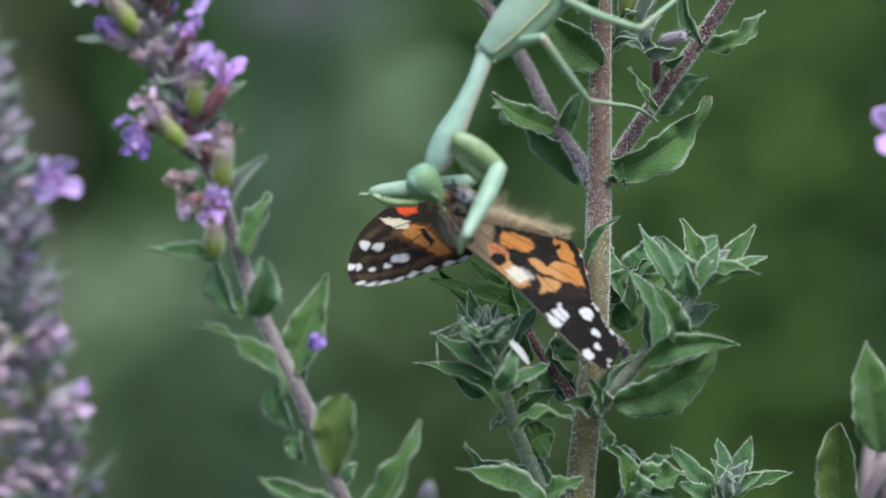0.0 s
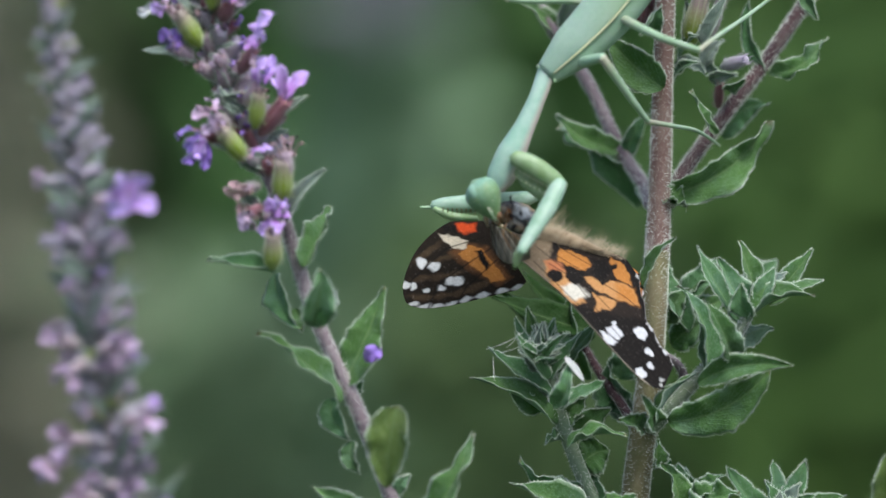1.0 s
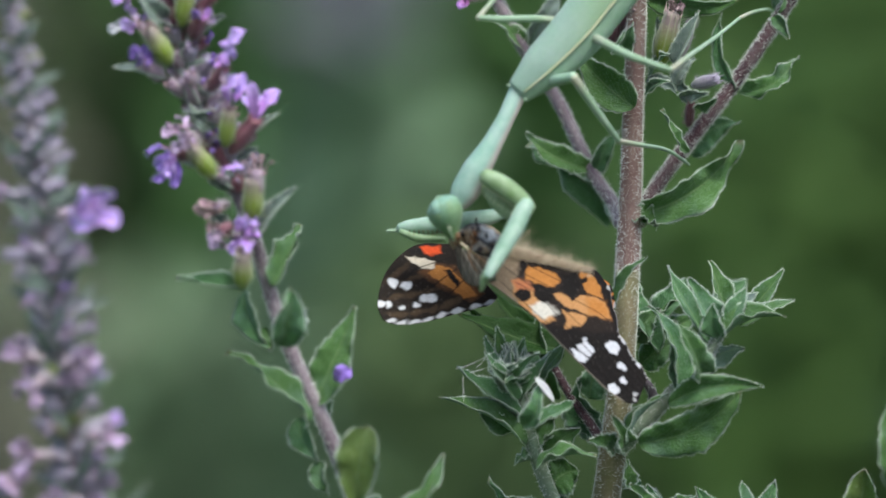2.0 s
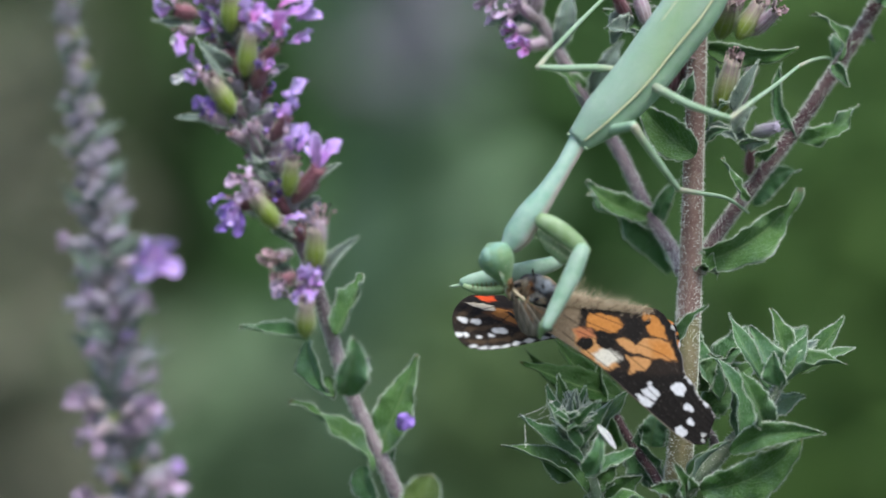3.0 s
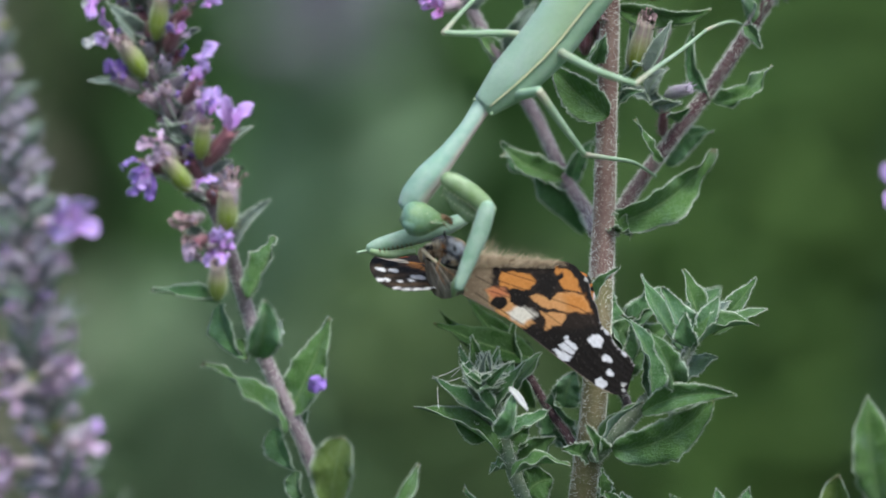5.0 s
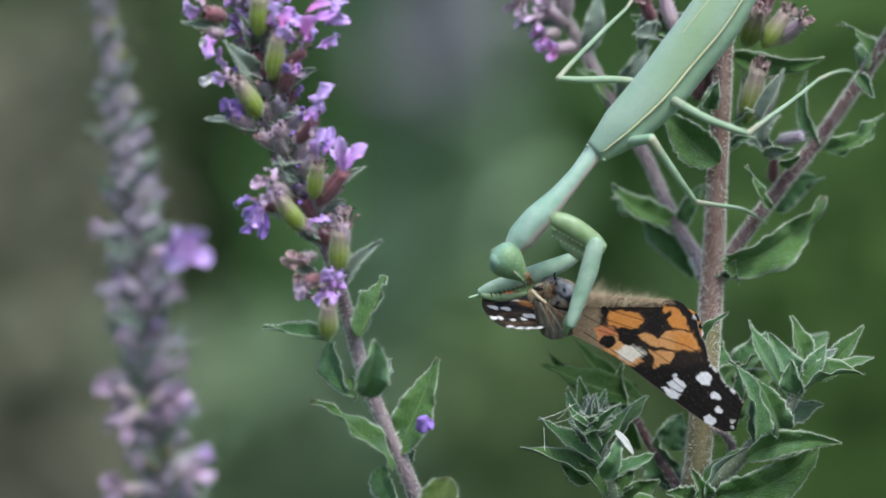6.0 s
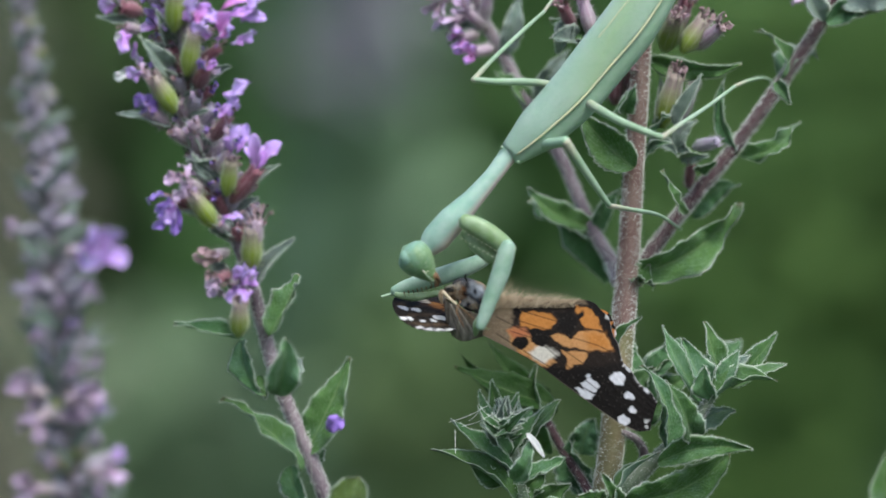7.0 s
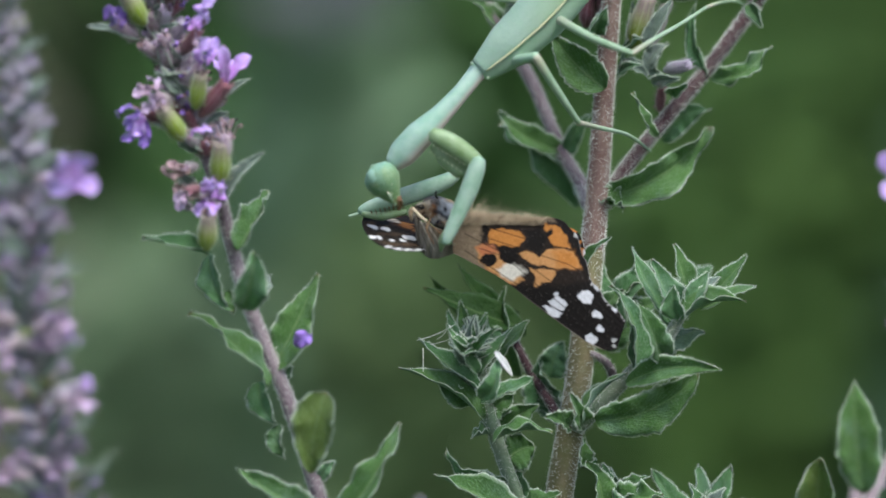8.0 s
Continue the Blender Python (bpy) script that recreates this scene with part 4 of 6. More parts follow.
    leaf(pl, at(1290, 1060, d - 0.002), at(1240, 1020, d - 0.003), 50, 20, 0.1, 0.1, 0.35, LEAF_PALE, 0.03)
    # leaf pairs on the long bare foot of the stem
    rng = random.Random(8)
    for i in range(10):
        z = 0.12 + 0.055 * i
        a = 1.57 * (i % 2) + rng.uniform(-0.3, 0.3)
        for s in (0, math.pi):
            b = Vector((root.x + 0.001, 0.002, z))
            w = Vector((math.cos(a + s), math.sin(a + s), 0.35))
            leaf(pl, b, b + w * 0.045, 150, 60, 0.1, 0, 0.2, LEAF, hair=0)
    return pl


main_plant()


# ---- the flowering stem in front ----
def flowering_plant():
    d = -0.018
    foot = at(760, 441, d)
    pl = thing("loosestrife_plant", (foot.x, d, 0), "flowering purple loosestrife stem with grey bracts, rooted in the ground", "plant", "loosestrife plants")
    axis = [Vector((foot.x, d, -0.01)), Vector((foot.x - 0.001, d, 0.2)), Vector((foot.x - 0.002, d, 0.4)), Vector((foot.x - 0.003, d, 0.53)), Vector((foot.x - 0.0035, d, 0.61)), at(720, 1500, d), at(700, 1320, d), at(676, 1160, d), at(645, 1040, d), at(590, 885, d), at(545, 780, d), at(500, 680, d), at(468, 575, d), at(438, 470, d)]
    stem(pl, axis, [un(20), un(19), un(18), un(17), un(16), un(14), un(12.5), un(12), un(11.5), un(10.5)], STEM_LILAC, 21, 4600, "stem", 120)
    top = [at(439, 474, d), at(392, 365, d), at(350, 275, d), at(322, 190, d), at(305, 100, d), at(292, 0, d), at(280, -120, d), at(268, -320, d)]
    stem(pl, top, [un(11.5), un(11.5), un(11), un(9), un(6)], STEM_LILAC, 22, 1800, "flower_stalk", 50)
    f = -0.021
    leaf(pl, at(436, 606, f), at(313, 578, f), 34, 35, 0.06, 0.06, 0.35, LEAF_PALE, 0.04)
    leaf(pl, at(482, 598, f), at(532, 489, -0.013), 48, -20, 0.05, -0.06, 0.35, LEAF, 0.05)
    leaf(pl, at(500, 702, f - 0.002), at(514, 599, f - 0.006), 62, 10, 0.10, 0.0, 0.45, LEAF_PALE, 0.03, shape=(0.6, 0.85))
    leaf(pl, at(505, 690, d + 0.002), at(540, 640, d + 0.006), 40, 30, 0.1, 0.1, 0.2, LEAF_GREY, 0.04)
    leaf(pl, at(432, 608, d + 0.002), at(480, 706, d), 46, 20, 0.05, -0.12, 0.3, LEAF_PALE, 0.06)
    leaf(pl, at(468, 670, d + 0.001), at(478, 712, d), 24, 20, 0.05, 0.1, 0.3, LEAF, 0.04)
    leaf(pl, at(548, 835, f), at(394, 720, f), 48, 42, 0.06, -0.05, 0.4, LEAF, 0.07)
    leaf(pl, at(552, 808, f + 0.003), at(628, 633, f + 0.004), 74, -8, 0.03, -0.02, 0.25, LEAF, 0.035, "green downy leaf with a fallen purple petal on it")
    leaf(pl, at(560, 800, f + 0.006), at(576, 830, f + 0.006), 40, -10, 0.04, 0.02, 0.3, LEAF_PALE, 0.04)
    leaf(pl, at(528, 830, d + 0.002), at(560, 905, d), 46, 20, 0.05, -0.1, 0.3, LEAF_PALE, 0.05)
    leaf(pl, at(565, 905, d + 0.001), at(580, 965, d), 36, 20, 0.05, -0.1, 0.3, LEAF, 0.05)
    leaf(pl, at(628, 988, f - 0.002), at(648, 846, f - 0.006), 84, -8, 0.03, 0.03, 0.10, LEAF_TENDER, 0.02, shape=(0.85, 0.42))
    leaf(pl, at(640, 1000, d), at(668, 965, d), 26, 30, 0.1, 0.1, 0.2, LEAF_PALE, 0.03)
    leaf(pl, at(672, 1075, f), at(780, 892, f), 60, -25, 0.05, -0.12, 0.35, LEAF, 0.05)
    leaf(pl, at(640, 1075, f), at(492, 985, f), 52, 30, 0.06, 0.04, 0.3, LEAF, 0.04)
    # bracts among the flowers
    for i, (bu, bv, tu, tv, w, trn) in enumerate(((455, 515, 531, 425, 32, -30), (408, 374, 495, 293, 28, -20), (298, 232, 203, 206, 28, 40), (342, 172, 402, 120, 34, -20), (236, 56, 158, 43, 24, 40), (250, 100, 318, 92, 30, 30))):
        leaf(pl, at(bu, bv, f + 0.003 * (i % 2)), at(tu, tv, f - 0.002 + 0.004 * (i % 2)), w, trn, 0.08, 0.06, 0.3, LEAF_GREY, 0.02)
    # ripening green capsules, with what is left of their flowers
    for k, (u, v, tu, tv, w, mat) in enumerate(((428, 600, 430, 540, 38, PETAL_RUST), (447, 482, 448, 410, 40, PETAL_DRY), (380, 406, 342, 352, 38, PETAL_DRY), (400, 350, 406, 292, 32, PETAL_RUST),
                                                (304, 204, 266, 146, 40, PETAL_RUST), (324, 138, 334, 66, 36, PETAL_DRY), (300, 60, 300, -5, 40, PETAL_DRY))):
        b, t = at(u, v, f - 0.002), at(tu, tv, f - 0.004)
        bloom(calyx(pl, b, t, w, CALYX), t, t - b, 3, 18, 12, mat, 0.5, 200 + k, 0.25, stamens=3)
    # open and withering flowers: foot and mouth of the calyx, its width and skin, then petals (foot, tip, width, colour)
    L, K, V, D, R, W = PETAL, PETAL_PINK, PETAL_DARK, PETAL_DRY, PETAL_RUST, PETAL_WHITE
    flowers = (
        ((345, 120, 378, 88), 24, CALYX_WINE, ((377, 90, 436, 16, 40, K), (416, 38, 464, 32, 24, L), (401, 80, 440, 62, 26, L), (420, 26, 458, -4, 30, L), (381, 20, 430, 2, 18, K))),
        ((318, 92, 362, 60), 20, CALYX_RED, ((366, 68, 332, 42, 26, L), (381, 46, 356, 26, 28, L), (372, 72, 392, 40, 26, L))),
        ((310, 80, 332, 52), 20, CALYX_RED, ((334, 54, 338, -2, 30, L), (338, 50, 360, 8, 24, K), (330, 40, 316, 6, 20, D))),
        ((342, 160, 357, 124), 32, CALYX_WINE, ((356, 128, 346, 106, 18, V), (358, 128, 374, 108, 16, K), (360, 128, 382, 124, 12, D))),
        ((240, 28, 205, 20), 30, CALYX_WINE, ((196, 18, 164, 4, 30, L), (192, 20, 172, 26, 18, L), (200, 14, 184, -8, 22, D))),
        ((236, 60, 216, 56), 22, CALYX_RED, ((209, 58, 204, 102, 28, L), (212, 60, 194, 80, 14, W), (230, 80, 250, 120, 20, L))),
        ((286, 160, 252, 138), 24, CALYX_RED, ((248, 136, 214, 128, 26, L), (222, 126, 194, 148, 22, W), (246, 138, 234, 118, 16, D))),
        ((290, 228, 262, 206), 30, CALYX_RED, ((254, 206, 238, 170, 28, V), (264, 212, 257, 172, 22, V), (258, 206, 272, 180, 16, V))),
        ((372, 252, 398, 212), 26, CALYX_WINE, ((404, 206, 438, 146, 34, L), (381, 212, 420, 186, 24, L), (397, 240, 392, 208, 22, D), (400, 210, 414, 172, 22, L))),
        ((384, 310, 402, 276), 28, CALYX_RED, ((404, 278, 420, 222, 28, L), (416, 274, 432, 220, 20, L), (398, 276, 396, 246, 20, D), (410, 262, 428, 244, 18, V))),
        ((352, 378, 310, 356), 30, CALYX_WINE, ((300, 356, 272, 412, 28, V), (304, 362, 308, 424, 24, V), (298, 354, 264, 366, 24, V), (306, 364, 290, 400, 26, L), (300, 358, 278, 384, 24, V), (308, 366, 302, 404, 22, L))),
        ((356, 346, 332, 328), 26, CALYX_RED, ((338, 338, 302, 356, 24, D), (326, 318, 288, 328, 28, D), (330, 322, 312, 300, 22, D), (336, 330, 316, 338, 26, D))),
        ((404, 410, 390, 404), 12, CALYX_RED, ((388, 404, 432, 390, 18, L),)),
        ((428, 520, 434, 498), 18, CALYX_RED, ((434, 500, 420, 474, 26, L), (434, 500, 446, 468, 28, L), (434, 504, 456, 490, 24, L), (432, 500, 434, 474, 26, L))),
        ((424, 490, 420, 508), 18, CALYX_RED, ((420, 508, 434, 540, 28, L), (420, 510, 408, 538, 26, L), (424, 508, 446, 522, 20, D))),
        ((412, 490, 390, 498), 22, CALYX_WINE, ((392, 498, 366, 514, 26, D), (388, 494, 378, 532, 24, D), (392, 500, 402, 526, 22, D), (388, 490, 364, 492, 22, R))),
        ((406, 452, 384, 454), 18, CALYX_RED, ((396, 456, 342, 458, 22, R), (386, 452, 352, 446, 18, R), (392, 458, 366, 466, 16, D))),
    )
    for i, ((bu, bv, mu, mv), w, skin, petals) in enumerate(flowers):
        fl = calyx(pl, at(bu, bv, f + 0.001), at(mu, mv, f - 0.003), w, skin)
        for k, (pu, pv, tu, tv, pw, mat) in enumerate(petals):
            part("petal", blade(at(pu, pv, f - 0.003 - 0.0006 * k), at(tu, tv, f - 0.005 + 0.0022 * (k % 3)), un(pw) * 0.85, 45 * (k % 3) - 40, 0.14 - 0.2 * (k % 2), 0.10 - 0.16 * (i % 2), 0.45, 0.24, (0.8, 0.40), 16, 10, 1.0,
                                seed=700 + 9 * i + k), mat, fl)
        bloom(fl, at(mu, mv, f - 0.004), Vector((mu - bu, 30, bv - mv)), 0, 24, 10, L, 0.5, 240 + i, 0.1, stamens=3)
    # one flower with two upright petals
    m = at(452, 303, f - 0.003)
    fl = calyx(pl, at(408, 362, f), m, 34, CALYX_WINE, label="wine-red calyx of an open lilac flower")
    for k, (tu, tv, w, trn) in enumerate(((444, 236, 24, 25), (497, 252, 28, -25), (430, 262, 18, 40), (470, 262, 18, 0))):
        part("petal", blade(m, at(tu, tv, f - 0.006 + 0.003 * k), un(w), trn, 0.05, 0.04, 0.4, 0.12, (0.9, 0.5), 14, 8, 1.0, seed=70 + k), PETAL, fl)
    # withered stamens over one capsule
    fl = calyx(pl, at(452, 440, f - 0.003), at(455, 395, f - 0.004), 30, CALYX_RED)
    for k in range(7):
        a = at(448 + 3 * k, 402, f - 0.004)
        e = at(428 + 9 * k, 378 - 6 * (k % 3), f - 0.006 + 0.002 * (k % 3))
        part("stamen", joined(tube([a, a.lerp(e, 0.6) + Vector((0, 0, un(8))), e], [un(1.6), un(1.0)], 8, 5), ball(e, un(2.8), 7)), ANTHER if k % 2 else FILAMENT, fl)
    # grey bracts that clasp the stalk
    for k, (bu, bv, tu, tv, w, trn) in enumerate(((414, 425, 318, 382, 40, 35), (394, 300, 326, 288, 44, -20), (402, 496, 370, 464, 28, 20), (296, 140, 240, 70, 40, 20), (320, 150, 270, 122, 30, -25),
                                                  (352, 262, 318, 214, 30, 30), (440, 500, 470, 446, 22, -50), (330, 240, 366, 200, 24, -40), (428, 560, 404, 500, 26, 30), (292, 80, 268, 24, 28, 10),
                                                  (366, 330, 336, 300, 26, 50), (380, 372, 420, 336, 18, -40))):
        leaf(pl, at(bu, bv, f + 0.002), at(tu, tv, f - 0.003 + 0.002 * (k % 3)), w, trn, 0.12, 0.06, 0.35, LEAF_GREY, 0.02)
    # withered florets close to the stalk, and the unseen top of the spike
    rng = random.Random(77)
    line = [Vector(p) for p in smooth_line(top, 60)]
    for i in range(120):
        seen = i < 70
        c = line[int(3 + i * 0.47)] if seen else line[int(36 + (i - 70) * 0.46)]
        a = i * 2.4
        way = Vector((math.cos(a), math.sin(a), rng.uniform(0.4, 1.1))).normalized()
        t = c + way * un(rng.uniform(34, 58) if seen else rng.uniform(26, 50))
        if i % 4 == 0:
            leaf(pl, c, c + (way + Vector((0, 0, 0.3))) * un(rng.uniform(48, 66)), rng.uniform(20, 32), rng.uniform(-60, 60), 0.12, 0.08, 0.4, LEAF_GREY, 0.06)
        fl = calyx(pl, c + way * un(8), t, rng.uniform(22, 32), (CALYX_LILAC, CALYX_RED, CALYX_WINE, CALYX_RED, CALYX_LILAC)[i % 5])
        if seen:
            bloom(fl, t, way, 2, rng.uniform(14, 22), 14, (PETAL_DRY, PETAL_RUST, PETAL_DRY, PETAL_DARK)[i % 4], 0.6, 300 + i, 0.25, stamens=2)
        else:
            bloom(fl, t, way, 5, rng.uniform(24, 40), 22, PETAL, 0.7, 300 + i, 0.2, stamens=1)
    # leaf pairs on the foot of the stem
    for i in range(8):
        z = 0.1 + 0.065 * i
        a = 1.57 * (i % 2) + 0.4
        for s in (0, math.pi):
            b = Vector((foot.x - 0.001, d, z))
            leaf(pl, b, b + Vector((math.cos(a + s), math.sin(a + s), 0.35)) * 0.04, 140, 60, 0.1, 0, 0.2, LEAF, hair=0)
    return pl


flowering_plant()

tagged(part("blade", blade(at(592, 766, -0.0205), at(618, 742, -0.0215), un(30), 10, 0.15, 0.1, 0.3, 0.15, (0.8, 0.4), 10, 6, 1.0, seed=5), PETAL_DARK,
            thing("fallen_petal", at(603, 757, -0.02), "small violet petal fallen on a green leaf", "petal")))
tagged(part("blade", blade(at(944, 760, -0.0135), at(977, 804, -0.0135), un(12), 0, 0.06, 0.03, 0.15, 0.04, (0.5, 0.7), 12, 6, 1.0, hair=0, seed=6), PETAL_WHITE,
            thing("white_petal", at(958, 780, -0.0125), "dry white petal caught on a downy shoot", "petal")))
silk = thing("spider_silk", at(830, 745, -0.009), "fine white spider threads between the shoot's leaves", "thread")
for a, b in (((804, 745), (872, 714)), ((828, 752), (886, 726)), ((816, 758), (818, 800)), ((840, 742), (862, 716))):
    p, q = at(*a, -0.0095), at(*b, -0.0105)
    part("strand", tube([p, p.lerp(q, 0.5) - Vector((0, 0, un(4))), q], [un(0.45)], 8, 5), SILK, silk)


# ---- more loosestrife farther back, out of focus ----
def back_plant(label, foot, knots, radius, seed, spread, tip_from, petals):
    """A flower spike: whorls of calyces and bracts up the stalk."""
    pl = thing("loosestrife_plant", (foot.x, foot.y, 0), label, "plant", "loosestrife plants")
    rng = random.Random(seed)
    low = Vector((foot.x, foot.y, -0.01))
    full = [low, low.lerp(knots[0], 0.45), low.lerp(knots[0], 0.75), low.lerp(knots[0], 0.9)] + knots
    stem(pl, full, [radius * 1.5, radius * 1.3, radius, radius * 0.7, radius * 0.4], STEM_LILAC, seed, 0, "stem", 60, 10)
    line = [Vector(p) for p in smooth_line(knots, 90)]
    top = len(line) - 1
    count = int((line[0] - line[-1]).length / un(6))
    for i in range(count):
        f = i / count
        c = line[min(int(f * top), top)]
        a = i * 2.4 + rng.uniform(-0.3, 0.3)
        k = 1.0 if f < tip_from else max(0.35, 1 - (f - tip_from) / (1.02 - tip_from))
        way = Vector((math.cos(a), math.sin(a), rng.uniform(0.1, 0.7))).normalized()
        t = c + way * un(spread * k * rng.uniform(0.5, 1.2))
        fl = calyx(pl, c + way * un(5), t, rng.uniform(14, 30) * k + 6, CALYX_LILAC if rng.random() < 0.85 else CALYX, fuzzy=30)
        if rng.random() < petals * (1 if f < tip_from else 0.15):
            bloom(fl, t, way, 4, 26 * k, 18 * k, rng.choice((PETAL_DRY, PETAL_DRY, PETAL_DRY, PETAL)), 0.6, seed * 100 + i, 0.2, stamens=0)
        if i % 3 == 0:
            leaf(pl, c, c + (way + Vector((0, 0, 0.3))) * un(spread * rng.uniform(1.2, 2.0) * k), 22 * k + 8, rng.uniform(-60, 60), 0.1, 0, 0.3, LEAF_GREY, hair=0)
    return pl


d = 0.07
far_left = back_plant("fading loosestrife spike with lilac-grey calyces, out of focus", at(230, 441, d),
                      [at(230, 1500, d), at(190, 1150, d), at(150, 1000, d), at(118, 800, d), at(94, 600, d), at(72, 400, d), at(46, 230, d), at(24, 90, d), at(10, -10, d)], un(17), 31, 72, 0.55, 0.5)
for i, (u, v, ax, az, mt, ln) in enumerate(((134, 474, 0.8, 0.1, PETAL, 88), (140, 735, 0.7, 0.2, PETAL_DRY, 40), (45, 722, -0.8, 0.3, PETAL_DRY, 44), (60, 780, -0.5, -0.4, PETAL_DRY, 40),
                                            (185, 865, 0.8, 0.1, PETAL_DRY, 40), (60, 900, -0.9, 0.1, PETAL_DRY, 50), (30, 950, -0.7, -0.6, PETAL_DRY, 40), (150, 990, 0.6, -0.2, PETAL_DRY, 44), (85, 1000, -0.5, 0.2, PETAL_DRY, 44))):
    m = at(u, v, d - 0.008)
    way = Vector((ax, -0.5, az)).normalized()
    fl = calyx(far_left, m - way * un(46), m, 26, CALYX_RED)
    bloom(fl, m, way, 6, ln, 30 if i else 46, mt, 0.9, 400 + i, 0.12, stamens=0)

d = 0.06
back_plant("lilac tip of a loosestrife shoot, out of focus", at(835, 441, d), [at(835, 1500, d), at(822, 1250, d), at(812, 1100, d), at(806, 1020, d)], un(10), 37, 34, 0.5, 0.8)
d = 0.055
far_right = back_plant("loosestrife spike with an open pink flower, out of focus", at(1690, 441, d),
                       [at(1690, 1200, d), at(1690, 800, d), at(1700, 600, d), at(1706, 400, d), at(1700, 200, d), at(1690, 0, d), at(1680, -300, d)], un(16), 33, 46, 0.8, 0.6)
m = at(1655, 425, d - 0.006)
fl = calyx(far_right, at(1690, 440, d), m, 28, CALYX_RED)
for k, (tu, tv, w) in enumerate(((1602, 368, 26), (1640, 348, 28), (1608, 442, 32), (1668, 350, 28), (1640, 480, 26))):
    part("petal", blade(m, at(tu, tv + 12, d - 0.010), un(w + 10), 10 * k - 20, 0.05, 0.04, 0.2, 0.05, (1.0, 0.4), 10, 6, 1.0, seed=90 + k), PETAL, fl)
leaf(far_right, at(1600, 982, 0.028), at(1575, 784, 0.024), 96, 8, 0.05, 0.05, 0.22, LEAF, 0.02, shape=(0.75, 1.0))
leaf(far_right, at(1534, 1150, 0.020), at(1525, 917, 0.014), 84, -6, 0.05, 0.03, 0.16, LEAF_TENDER, 0.03, shape=(0.5, 0.5))
leaf(far_right, at(1690, 640, d), at(1618, 602, d - 0.01), 40, 20, 0.06, 0.05, 0.25, LEAF_PALE, 0.05, hair=0)
leaf(far_right, at(1670, 760, d), at(1632, 640, d - 0.01), 40, 20, 0.06, 0.05, 0.25, LEAF, 0.05, hair=0)
stem(far_right, [Vector((at(1620, 0, d).x, d, -0.01)), at(1620, 1600, d), at(1560, 1150, 0.035), at(1606, 1000, 0.035), at(1680, 840, d)], [un(16), un(14), un(12), un(10)], STEM_LILAC, 35, 0, "branch", 40, 10)

# ---- the mantis ----
MOVERS = {}


def loft(rows, uvs_rows=None):
    """A closed skin over rows of points of equal count."""
    n, m = len(rows), len(rows[0])
    pts = [p for r in rows for p in r]
    faces = [(i * m + j, i * m + j + 1, (i + 1) * m + j + 1, (i + 1) * m + j) for i in range(n - 1) for j in range(m - 1)]
    uvs = [(j / (m - 1), i / (n - 1)) for i in range(n) for j in range(m)]
    return pts, faces, uvs


def shell(rows, thick):
    """A sheet with thickness: the rows and a copy behind them, closed round the rim."""
    n, m = len(rows), len(rows[0])
    a = loft(rows)
    b = loft([[Vector(p) + Vector((0, thick, 0)) for p in r] for r in rows])
    k = n * m
    faces = list(a[1]) + [tuple(k + i for i in reversed(f)) for f in b[1]]
    rim = [j for j in range(m)] + [i * m + m - 1 for i in range(1, n)] + [(n - 1) * m + j for j in range(m - 2, -1, -1)] + [i * m for i in range(n - 2, 0, -1)]
    for i, o in enumerate(rim):
        q = rim[(i + 1) % len(rim)]
        faces.append((o, k + o, k + q, q))
    return list(a[0]) + list(b[0]), faces, list(a[2]) + list(b[2])


